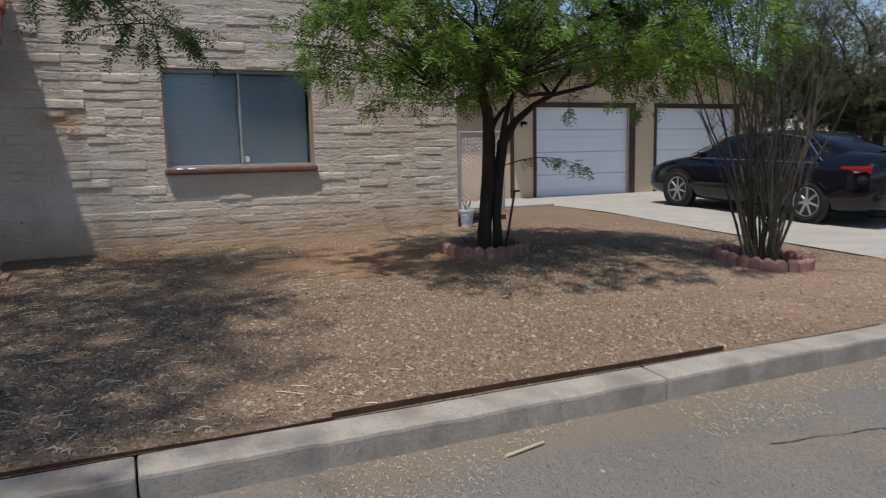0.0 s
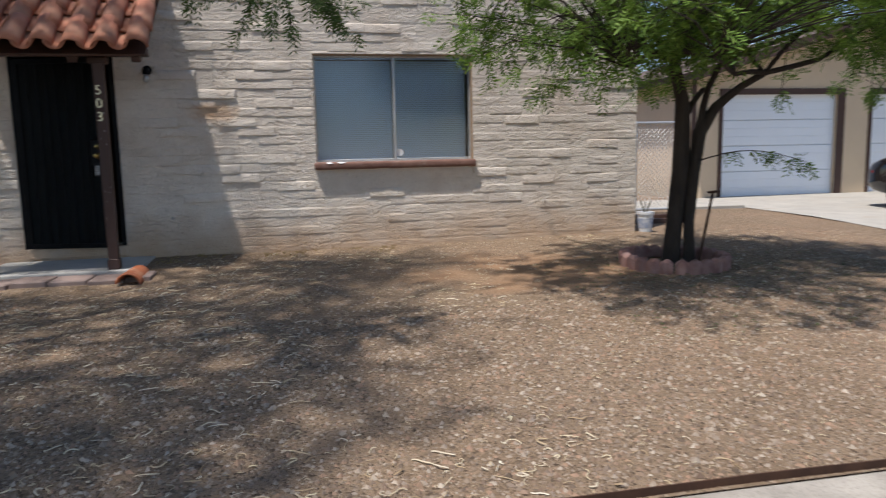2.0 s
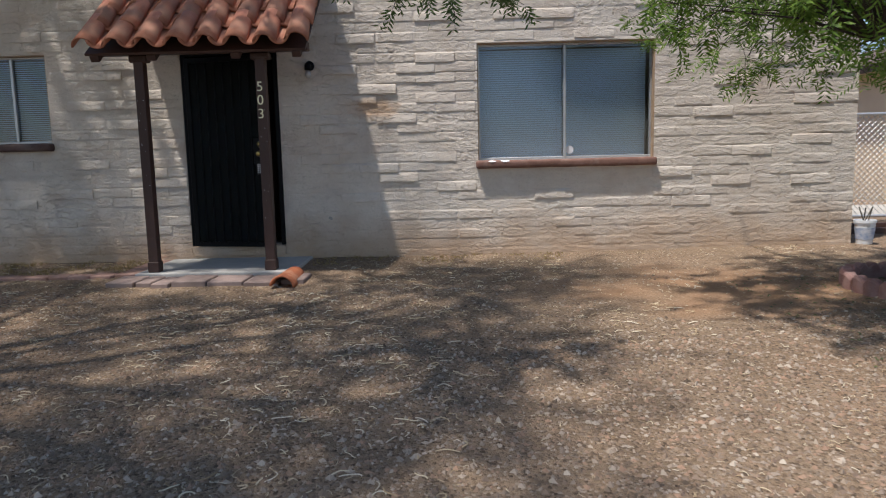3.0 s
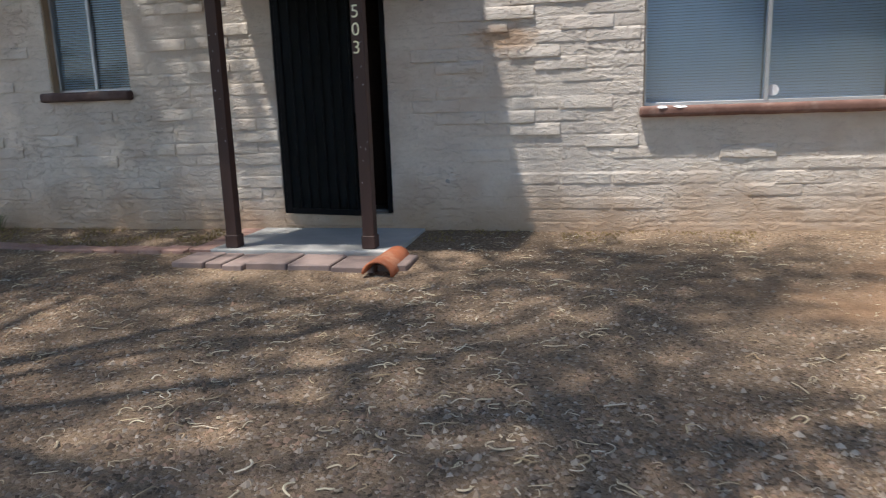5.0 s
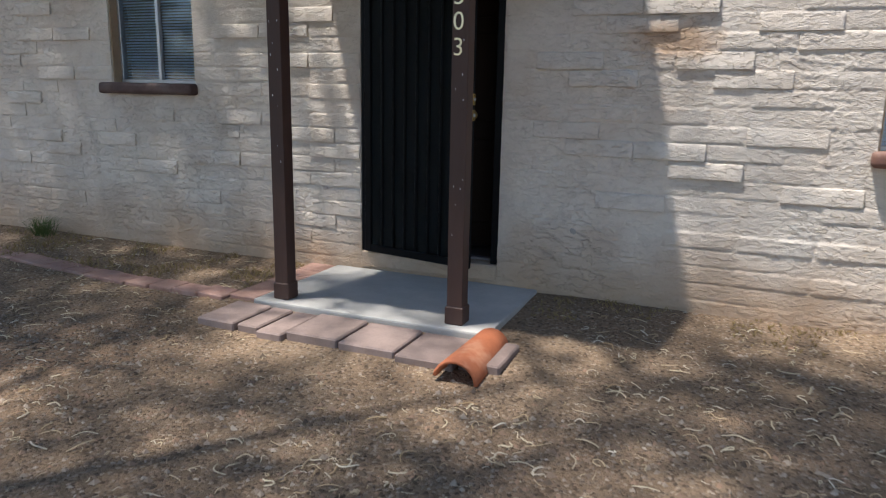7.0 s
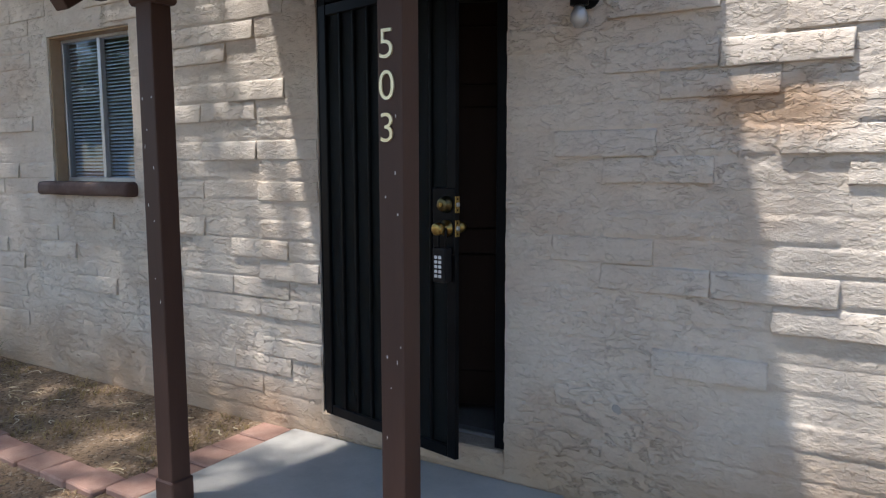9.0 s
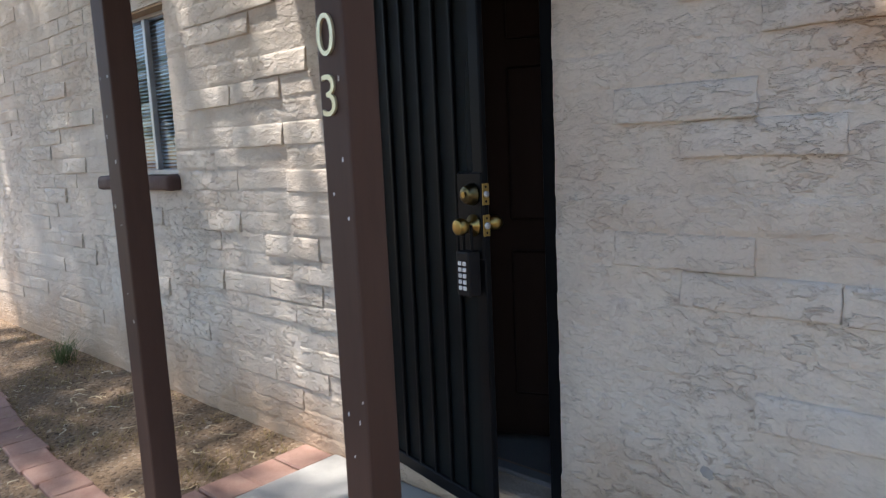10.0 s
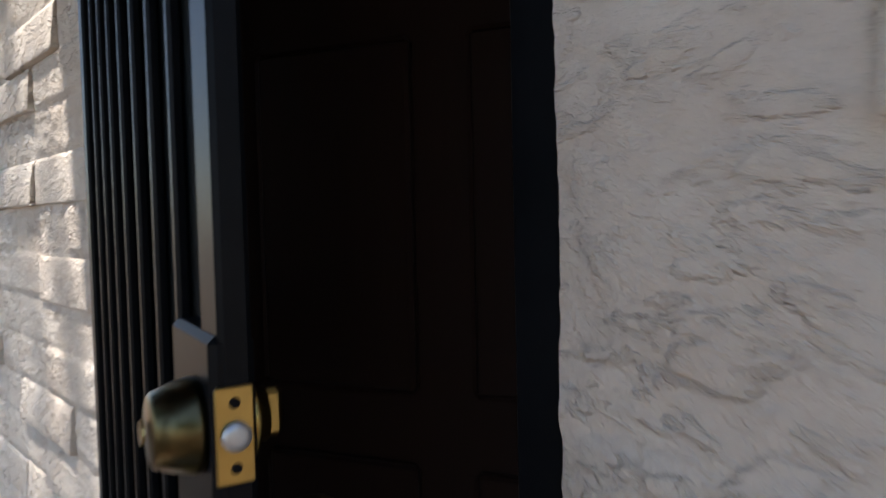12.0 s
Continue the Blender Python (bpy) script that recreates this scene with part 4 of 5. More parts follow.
TILE = tile_mesh()
rnd = random.Random(3)
cols = 8
for r in range(4):
    for c in range(cols):
        x = RX0 + 0.11 + (RX1 - RX0 - 0.22) * c / (cols - 1)
        d = r * 0.325
        t = new("roof_tile", TILE)
        t.parent = proof
        base = Matrix.Translation((x + rnd.uniform(-0.008, 0.008), EAVE_Y - 0.04, EAVE_Z + 0.03)) @ Matrix.Rotation(slope, 4, "X")
        t.matrix_basis = base @ Matrix.Translation((0, d + rnd.uniform(-0.015, 0.015), 0.052)) @ Matrix.Rotation(radians(3.0 + rnd.uniform(-1, 1)), 4, "X") @ Matrix.Rotation(radians(rnd.uniform(-2, 2)), 4, "Z")
        if c < cols - 1:
            p = new("pan_tile", TILE)
            p.parent = proof
            p.matrix_basis = base @ Matrix.Translation(((RX1 - RX0 - 0.22) / (cols - 1) / 2, d + 0.44, 0.118)) @ Matrix.Rotation(radians(-3), 4, "X") @ Matrix.Rotation(radians(180), 4, "Y") @ Matrix.Rotation(radians(180), 4, "Z")

# fallen tile
ft = new("fallen_roof_tile", tile_mesh(FRESH_CLAY))
ft.matrix_basis = pose(-1.225, 7.73, yard_z(-1.2, 7.8) + 0.004, 2, 5, 0) @ Matrix.Diagonal((1.02, 1.12, 1, 1))
tagged(ft, "orange barrel roof tile lying on the soil by the porch", "roof tile")

# pavers and bricks
edges = [-2.83, -2.57, -2.42, -2.25, -1.93, -1.60, -1.28, -1.06]
for i, (a, b) in enumerate(zip(edges, edges[1:])):
    p = put("paver", box(a + 0.007, b - 0.007, 7.87 + 0.02 * math.sin(i * 2.3), 8.225, 0.17, 0.258 - 0.006 * (i % 3), 0.008), PAVER)
    tagged(p, "flat reddish concrete paver in front of the porch", "paver", "porch edging pavers")
rnd = random.Random(5)
for i in range(5):
    y = 8.30 + i * 0.185
    tagged(put("paver", box(-2.95, -2.745, y, y + 0.178, 0.16, 0.263 - 0.004 * (i % 2), 0.007), BRICK), "flat red paver along the porch slab", "paver", "porch side pavers")
for i in range(16):
    x = -2.96 - i * 0.205
    y = 8.24 + 0.006 * i * i * 0.25
    b = put("brick", box(-0.2, 0, 0, 0.165, -0.08, 0.0, 0.007), BRICK)
    b.matrix_basis = pose(x, y + rnd.uniform(-0.01, 0.01), 0.258 - 0.001 * i + rnd.uniform(-0.006, 0.004), rnd.uniform(-2, 2), rnd.uniform(-2, 2), -2 - i * 0.25)
    tagged(b, "old red edging brick sunk in the soil", "brick", "edging bricks")

# ---- garage ----
GY, GX0, GX1 = 14.45, 8.22, 16.1
garage = thing("garage", label="tan stucco double garage with a brown gabled roof", category="garage")
D1, D2 = (8.87, 11.61), (12.42, 15.1)
DT = 2.38
for a, b in ((GX0, D1[0]), (D1[1], D2[0]), (D2[1], GX1)):
    part("wall", box(a, b, GY, GY + 0.2, 0.0, DT), GARAGEWALL, garage)
bm = bmesh.new()
mid, apex, eave = (GX0 + GX1) / 2, 3.80, 2.70
pts = [(GX0, DT), (GX1, DT), (GX1, eave), (mid, apex), (GX0, eave)]
f = [bm.verts.new((x, GY, z)) for x, z in pts]
g = [bm.verts.new((x, GY + 0.2, z)) for x, z in pts]
bm.faces.new(f)
bm.faces.new(g[::-1])
for i in range(5):
    bm.faces.new((f[i], g[i], g[(i + 1) % 5], f[(i + 1) % 5]))
bmesh.ops.recalc_face_normals(bm, faces=bm.faces)
part("gable_wall", bm, GARAGEWALL, garage)
part("side_wall", box(GX0, GX0 + 0.2, GY + 0.2, GY + 8, 0.0, eave), GARAGEWALL, garage)
part("side_wall", box(GX1 - 0.2, GX1, GY + 0.2, GY + 8, 0.0, eave), GARAGEWALL, garage)
part("rear_wall", box(GX0, GX1, GY + 8, GY + 8.2, 0.0, eave), GARAGEWALL, garage)
for s in (-1, 1):
    run = (GX1 - GX0) / 2 + 0.35
    ang = math.atan2(apex - eave, (GX1 - GX0) / 2)
    bm = box(0, run / math.cos(ang), GY - 0.68, GY + 8.4, 0.0, 0.14)
    bmesh.ops.transform(bm, matrix=Matrix.Translation((mid, 0, apex + 0.01)) @ Matrix.Scale(s, 4, (1, 0, 0)) @ Matrix.Rotation(ang, 4, "Y"), verts=bm.verts)
    bmesh.ops.recalc_face_normals(bm, faces=bm.faces)
    part("roof_slope", bm, SHINGLE, garage)
    bm = box(0, run / math.cos(ang), GY - 0.71, GY - 0.682, -0.03, 0.15)
    bmesh.ops.transform(bm, matrix=Matrix.Translation((mid, 0, apex + 0.01)) @ Matrix.Scale(s, 4, (1, 0, 0)) @ Matrix.Rotation(ang, 4, "Y"), verts=bm.verts)
    bmesh.ops.recalc_face_normals(bm, faces=bm.faces)
    part("barge_board", bm, BROWN, garage)
for a, b in (D1, D2):
    part("door_trim", box(a - 0.05, a + 0.03, GY - 0.03, GY + 0.0, 0.25, DT, 0.004), BROWN, garage)
    part("door_trim", box(b - 0.02, b + 0.16, GY - 0.03, GY + 0.0, 0.25, DT, 0.004), BROWN, garage)
    part("door_trim", box(a - 0.05, b + 0.16, GY - 0.035, GY - 0.001, DT - 0.02, DT + 0.10, 0.004), BROWN, garage)
    gd = part("garage_door", box(a, b, GY + 0.12, GY + 0.15, 0.25, DT), WHITEMETAL, garage, "white sectional garage door")
    for r in range(4):
        z = 0.262 + r * 0.53
        part("section", box(a + 0.006, b - 0.006, GY + 0.085, GY + 0.118, z, z + 0.518, 0.007), WHITEMETAL, gd)
        for q in (0.17, 0.34):
            part("rib", box(a + 0.03, b - 0.03, GY + 0.079, GY + 0.086, z + q, z + q + 0.018, 0.003), WHITEMETAL, gd)
part("corner_board", box(GX0 - 0.02, GX0 + 0.08, GY - 0.025, GY - 0.0, 0.2, eave, 0.004), BROWN, garage)
lampg = thing("garage_lamp", 8.55, GY, 1.98, label="small black wall lamp on the garage", category="lamp")
part("plate", box(-0.06, 0.06, -0.03, 0, -0.06, 0.06, 0.006), BLACK, lampg)
part("hood", box(-0.1, 0.05, -0.14, -0.03, -0.01, 0.03, 0.01), BLACK, lampg)
part("bulb", lathe([(0.02, 0), (0.035, -0.03), (0.02, -0.07)], 12, Matrix.Translation((-0.03, -0.08, -0.01))), CLEARLENS, lampg, "", True)

# ---- chain-link fence by the house ----
fence = thing("chain_link_gate", label="galvanised chain-link gate between house and garage", category="gate")
FY, FX0, FX1, FZ0, FZ1 = 11.3, 5.40, 6.27, 0.34, 1.70
for x in (FX0, FX1):
    part("gate_post", rod((x, FY, 0.2), (x, FY, FZ1 + 0.03), 0.03, 10), GALV, fence)
for z in (FZ0 + 0.03, FZ1):
    part("gate_rail", rod((FX0, FY, z), (FX1, FY, z), 0.02, 8), GALV, fence)
part("gate_stile", rod((FX1 - 0.09, FY, FZ0), (FX1 - 0.09, FY, FZ1), 0.018, 8), GALV, fence)
for s in (1, -1):
    bm = bmesh.new()
    hgt = FZ1 - FZ0
    x = FX0 - hgt
    while x < FX1 - 0.1:
        a = max(x, FX0)
        b = min(x + hgt, FX1 - 0.09)
        if b > a + 0.02:
            za, zb = FZ0 + (a - x), FZ0 + (b - x)
            if s < 0:
                za, zb = FZ1 - (a - x), FZ1 - (b - x)
            rod((a, FY + 0.003 * s, za), (b, FY + 0.003 * s, zb), 0.0035, 4, bm)
        x += 0.075
    part("wire_mesh", bm, GALV, fence)

# ---- bucket and planter box by the corner ----
bk = thing("plastic_pot", 4.50, 9.20, yard_z(4.5, 9.2), label="small white plastic pot with printed label", category="pot")
part("pot", lathe([(0.075, 0), (0.10, 0.22), (0.108, 0.222), (0.108, 0.25), (0.098, 0.25), (0.075, 0.02)], 20), WHITEPLASTIC, bk, smooth=False)
part("label", lathe([(0.083, 0.05), (0.0975, 0.17)], 20), material("blue_print", (0.25, 0.33, 0.5), (0.6, 0.62, 0.66), 0.6, 14, 60, 0, 0), bk)
bm = bmesh.new()
for i in range(5):
    rod((0.02 * math.cos(i), 0.02 * math.sin(i), 0.2), (0.07 * math.cos(i * 2.1), 0.07 * math.sin(i * 2.1), 0.38), 0.006, 5, bm)
part("dead_stems", bm, TWIG, bk)
pb = thing("planter_board", label="low brown timber box beside the house corner", category="planter box")
for a, b, c, d in ((4.75, 5.6, 10.0, 10.05), (4.75, 5.6, 10.55, 10.6), (4.75, 4.8, 10.05, 10.55), (5.55, 5.6, 10.05, 10.55)):
    part("board", box(a, b, c, d, 0.22, 0.36, 0.006), BROWN, pb)

# ---- far walls and street edge ----
tagged(put("block_wall", box(16.3, 40, 17.0, 17.2, -0.2, 1.75, 0.01), GREYBLOCK), "low grey block garden wall", "wall", kind="structure")
tagged(put("opposite_kerb", box(-60, 60, -6.15, -5.9, -0.25, 0.06, 0.02), CONCRETE), "pale concrete kerb across the street", "kerb", kind="structure")

yf = thing("chain_link_fence", label="galvanised chain-link fence beyond the driveway", category="fence")
for i in range(5):
    part("fence_post", rod((16.4 + i * 2.4, 13.2, -0.1), (16.4 + i * 2.4, 13.2, 1.72), 0.03, 8), GALV, yf)
part("top_rail", rod((16.4, 13.2, 1.68), (26.0, 13.2, 1.68), 0.02, 8), GALV, yf)
bm = bmesh.new()
for s in (1, -1):
    x = 16.4 - 1.6
    while x < 26.0:
        a, b = max(x, 16.4), min(x + 1.6, 26.0)
        za, zb = (0.05 + a - x, 0.05 + b - x) if s > 0 else (1.65 - (a - x), 1.65 - (b - x))
        if b > a:
            rod((a, 13.2, za), (b, 13.2, zb), 0.004, 3, bm)
        x += 0.12
part("wire_mesh", bm, GALV, yf)

# ---- parked car ----
def car():
    c = thing("car", 10.72, 9.35, 0.0, label="black four-door saloon car parked facing the garage", category="car")
    # stations along the length from tail to nose: y, half width, sill, belt, deck
    st = [(-2.46, 0.62, 0.42, 0.86, 0.90), (-2.40, 0.78, 0.30, 0.95, 1.02), (-2.1, 0.88, 0.22, 0.98, 1.10), (-1.7, 0.91, 0.20, 0.97, 1.11), (-1.1, 0.92, 0.19, 0.96, 1.06),
          (0, 0.92, 0.18, 0.94, 1.00), (0.7, 0.92, 0.18, 0.92, 0.98), (1.15, 0.91, 0.19, 0.90, 0.97), (1.7, 0.88, 0.20, 0.84, 0.90), (2.15, 0.82, 0.22, 0.74, 0.79), (2.40, 0.68, 0.26, 0.64, 0.68), (2.46, 0.5, 0.34, 0.56, 0.6)]
    b = bmesh.new()
    rings = []
    for y, hw, s, belt, deck in st:
        half = [(hw * 0.80, s), (hw * 0.97, s + 0.07), (hw, s + (belt - s) * 0.5), (hw * 0.985, belt - 0.06), (hw * 0.93, belt), (hw * 0.72, deck), (hw * 0.3, deck + 0.02)]
        ring = [(x, z) for x, z in half] + [(-x, z) for x, z in half[::-1]]
        rings.append([b.verts.new((x, y, z)) for x, z in ring])
    n = len(rings[0])
    for p, q in zip(rings, rings[1:]):
        for i in range(n):
            b.faces.new((p[i], p[(i + 1) % n], q[(i + 1) % n], q[i]))
    b.faces.new(rings[0])
    b.faces.new(rings[-1][::-1])
    bmesh.ops.recalc_face_normals(b, faces=b.faces)
    bmesh.ops.subdivide_edges(b, edges=b.edges[:], cuts=1, use_grid_fill=True, smooth=0.6)
    # wheel arches
    for v in b.verts:
        for wy in (1.40, -1.38):
            d = math.hypot(v.co.y - wy, v.co.z - 0.33)
            if d < 0.40 and abs(v.co.x) > 0.5:
                k = 0.40 / max(d, 0.05)
                v.co.y, v.co.z = wy + (v.co.y - wy) * k, max(0.2, 0.33 + (v.co.z - 0.33) * k) if v.co.z > 0.3 else v.co.z
    body = part("body", b, CARPAINT, c, "", True)
    # arches as dark wells set in the side
    for wy in (1.40, -1.38):
        for s in (-1, 1):
            part("wheel_well", cyl(0.385, 0.03, Matrix.Translation((s * 0.915 if s < 0 else 0.885, wy, 0.34)) @ Matrix.Rotation(radians(90), 4, "Y"), 32), RUBBER, body)
    # cabin
    cs = [(-1.95, 1.06, 0.66), (-1.05, 1.40, 0.60), (-0.4, 1.455, 0.585), (0.2, 1.43, 0.58), (0.55, 1.33, 0.60), (1.22, 0.98, 0.68)]
    b = bmesh.new()
    rings = []
    for y, top, hw in cs:
        lowz = 0.93
        half = [(0.85, lowz), (0.85 + (hw - 0.85) * 0.55, lowz + (top - lowz) * 0.6), (hw, lowz + (top - lowz) * 0.94), (hw * 0.55, top)]
        ring = half + [(-x, z) for x, z in half[::-1]]
        rings.append([b.verts.new((x, y, z)) for x, z in ring])
    n = len(rings[0])
    for p, q in zip(rings, rings[1:]):
        for i in range(n - 1):
            b.faces.new((p[i], p[i + 1], q[i + 1], q[i]))
    b.faces.new(rings[0])
    b.faces.new(rings[-1][::-1])
    bmesh.ops.recalc_face_normals(b, faces=b.faces)
    me = bpy.data.meshes.new("cabin")
    b.to_mesh(me)
    b.free()
    cab = new("cabin", me)
    cab.parent = c
    me.materials.append(CARGLASS)
    me.materials.append(CARPAINT)
    for p in me.polygons:
        p.use_smooth = True
        p.material_index = 1 if abs(p.normal.z) > 0.93 else 0
    tagged(cab, "dark tinted glass under a black roof")
    for s in (-1, 1):
        for y0, z0, y1, z1, r in ((-0.38, 0.95, -0.48, 1.42, 0.03), (-1.50, 0.98, -1.0, 1.38, 0.035)):
            part("pillar", rod((s * 0.853, y0, z0), (s * 0.60, y1, z1), r, 8), CARPAINT, cab)
        bm = bmesh.new()
        arc = [(-1.55, 0.985, 0.86), (-1.1, 1.34, 0.66), (-0.4, 1.42, 0.625), (0.2, 1.40, 0.625), (0.55, 1.30, 0.66), (1.15, 0.985, 0.86)]
        for p, q in zip(arc, arc[1:]):
            rod((s * p[2], p[0], p[1]), (s * q[2], q[0], q[1]), 0.012, 6, bm)
        part("chrome_trim", bm, CHROME, cab, "bright window trim")
        part("belt_trim", rod((s * 0.872, -1.5, 0.955), (s * 0.872, 1.1, 0.935), 0.011, 6), CHROME, cab)
        bm = box(-0.09, 0.09, -0.05, 0.05, -0.055, 0.055, 0.04, segs=3)
        bmesh.ops.translate(bm, vec=(s * 0.98, 0.78, 1.0), verts=bm.verts)
        part("mirror", bm, CARPAINT, c, "", True)
        bm = box(-0.03, 0.03, -0.16, 0.26, -0.066, 0.055, 0.026, segs=3)
        for v in bm.verts:
            if v.co.y > 0.1:
                v.co.z = v.co.z * 0.35 + 0.02
        bmesh.ops.transform(bm, matrix=Matrix.Translation((s * 0.845, -2.17, 0.88)) @ Matrix.Rotation(radians(s * -18), 4, "Z"), verts=bm.verts)
        tl = part("tail_light", bm, REDLENS, c, "red tail light with clear inset", True)
        bm = box(-0.01, 0.026, -0.15, 0.08, -0.05, 0.005, 0.01)
        bmesh.ops.transform(bm, matrix=Matrix.Translation((s * 0.86, -2.17, 0.88)) @ Matrix.Rotation(radians(s * -18), 4, "Z"), verts=bm.verts)
        part("clear_inset", bm, CLEARLENS, tl)
        part("side_marker", box(s * 0.80 - 0.02, s * 0.80 + 0.02, 2.1, 2.2, 0.55, 0.59, 0.006), REDLENS, c)
        for hy in (0.0, -0.95):
            part("door_handle", box(s * 0.93 - 0.012, s * 0.93 + 0.012, hy - 0.1, hy + 0.1, 0.80, 0.825, 0.008), CARPAINT, c)
    for wy in (1.40, -1.38):
        for s in (-1, 1):
            m = Matrix.Translation((s * 0.80, wy, 0.335)) @ Matrix.Rotation(radians(90 * s), 4, "Y")
            w = part("wheel", lathe([(0.22, -0.10), (0.30, -0.11), (0.335, -0.08), (0.337, 0.06), (0.32, 0.115), (0.29, 0.135), (0.235, 0.125), (0.23, 0.02)], 36, m), RUBBER, c, "", True)
            rb = lathe([(0.228, 0.05), (0.232, 0.132), (0.218, 0.128), (0.212, 0.06)], 32, m)
            for i in range(7):
                a = 2 * math.pi * i / 7
                sp = box(0.03, 0.222, -0.021, 0.021, 0.085, 0.12, 0.006)
                bmesh.ops.transform(sp, matrix=m @ Matrix.Rotation(a, 4, "Z"), verts=sp.verts)
                tm = bpy.data.meshes.new("tmp")
                sp.to_mesh(tm)
                sp.free()
                rb.from_mesh(tm)
                bpy.data.meshes.remove(tm)
            lathe([(0.055, 0.08), (0.055, 0.125), (0.03, 0.13)], 16, m, rb)
            part("rim", rb, RIM, w, "seven-spoke alloy rim")
    # bumper lines, boot lid, plate
    part("boot_trim", box(-0.35, 0.35, -2.475, -2.445, 0.80, 0.83, 0.006), CHROME, c)
    part("number_plate", box(-0.16, 0.16, -2.48, -2.46, 0.60, 0.72, 0.004), WHITEPLASTIC, c)
    part("rear_bumper", box(-0.80, 0.80, -2.47, -2.2, 0.36, 0.55, 0.06, segs=3), CARPAINT, c, "", True)
    return c


CAR = car()
pitch = math.degrees(math.atan2(drive_z(10.75) - drive_z(7.97), 2.78))
CAR.matrix_basis = pose(10.72, 9.35, (drive_z(10.75) + drive_z(7.97)) / 2 + 0.002, pitch, 0, 2)

# ---- plants ----
def branch_tubes(paths, mat, name, parent, sides=7):
    verts, faces = [], []
    for path in paths:
        prev = None
        for i, (p, r) in enumerate(path):
            nxt = path[min(i + 1, len(path) - 1)][0] - path[max(i - 1, 0)][0]
            q = Vector((0, 0, 1)).rotation_difference(nxt)
            base = len(verts)
            for s in range(sides):
                a = 2 * math.pi * s / sides
                rr = r * (1 + 0.12 * math.sin(s * 2.1 + i))
                verts.append(p + q @ Vector((rr * math.cos(a), rr * math.sin(a), 0)))
            if prev is not None:
                for s in range(sides):
                    faces.append((prev + s, prev + (s + 1) % sides, base + (s + 1) % sides, base + s))
            prev = base
    return raw(name, verts, faces, mat, parent, True)


def grow(rnd, start, way, length, r0, r1, steps, wander, lift=0.0):
    p, d = Vector(start), Vector(way).normalized()
    out = [(p.copy(), r0)]
    for i in range(steps):
        d = (d + Vector((rnd.gauss(0, wander), rnd.gauss(0, wander), rnd.gauss(0, wander) + lift))).normalized()
        p = p + d * (length / steps)
        out.append((p.copy(), r0 + (r1 - r0) * (i + 1) / steps))
    return out


def sprays(rnd, tips, mat, name, parent, pairs=7, leaf=(0.034, 0.010), rachis=0.13, droop=0.25):
    """Feathery compound leaves: a stalk with pairs of narrow leaflets."""
    verts, faces = [], []
    for p, d in tips:
        d = (d + Vector((rnd.gauss(0, .45), rnd.gauss(0, .45), rnd.gauss(0, .3) - droop))).normalized()
        side = d.cross(Vector((rnd.gauss(0, .5), rnd.gauss(0, .5), 1))).normalized()
        up = side.cross(d)
        ln = rachis * rnd.uniform(0.6, 1.3)
        for i in range(pairs):
            u = (i + 0.6) / pairs
            c = p + d * (ln * u) - Vector((0, 0, 0.03 * u * u))
            for s in (-1, 1):
                o = (side * s * 0.85 + d * 0.6 + up * rnd.gauss(0, .25)).normalized()
                l, w = leaf[0] * rnd.uniform(0.7, 1.2) * (1.15 - 0.5 * abs(u - 0.4)), leaf[1]
                n = d * w
                b = len(verts)
                verts += [c, c + o * l * 0.5 + n * 0.5, c + o * l, c + o * l * 0.5 - n * 0.5]
                faces.append((b, b + 1, b + 2, b + 3))
    return raw(name, verts, faces, mat, parent)


def crown_branches(rnd, limbs, want, child_len, twig_len, wander=0.22, lift=0.0):
    paths, tips = [], []
    for path in limbs:
        for i in range(2, len(path)):
            p, r = path[i]
            d0 = path[i][0] - path[i - 1][0]
            for _ in range(want):
                d = (d0.normalized() + Vector((rnd.gauss(0, .8), rnd.gauss(0, .8), rnd.gauss(0, .45)))).normalized()
                c = grow(rnd, p, d, child_len * rnd.uniform(0.5, 1.2), min(r * 0.5, 0.014), 0.003, 5, wander, lift)
                paths.append(c)
                for k in range(1, len(c)):
                    for _ in range(3):
                        dd = (c[k][0] - c[k - 1][0]).normalized() + Vector((rnd.gauss(0, .7), rnd.gauss(0, .7), rnd.gauss(0, .4)))
                        t = grow(rnd, c[k][0], dd, twig_len * rnd.uniform(0.5, 1.2), 0.004, 0.0015, 3, 0.2, -0.06)
                        paths.append(t)
                        for q in range(1, len(t)):
                            tips.append((t[q][0], (t[q][0] - t[q - 1][0]).normalized()))
    return paths, tips


def clumps(rnd, limbs, centres, per, sigma, stalk=0.006):
    """Leafy clumps at given centres, each on a thin branch from the nearest limb."""
    pts = [p for path in limbs for p, r in path[2:]]
    paths, tips = [], []
    for c in centres:
        c = Vector(c)
        a = min(pts, key=lambda q: (q - c).length_squared)
        m = (a + c) / 2 + Vector((rnd.gauss(0, .08), rnd.gauss(0, .08), 0.06))
        paths.append([(a, stalk * 1.6), (m, stalk), (c, stalk * 0.5)])
        for _ in range(max(3, per // 4)):
            d = Vector((rnd.gauss(0, 1), rnd.gauss(0, 1), rnd.gauss(0, 0.55))).normalized()
            t = grow(rnd, c, d, sigma * rnd.uniform(1.0, 2.2), stalk * 0.5, 0.0015, 4, 0.2, -0.05)
            paths.append(t)
            for q in range(1, 5):
                tips.append((t[q][0], (t[q][0] - t[q - 1][0]).normalized()))
    return paths, tips


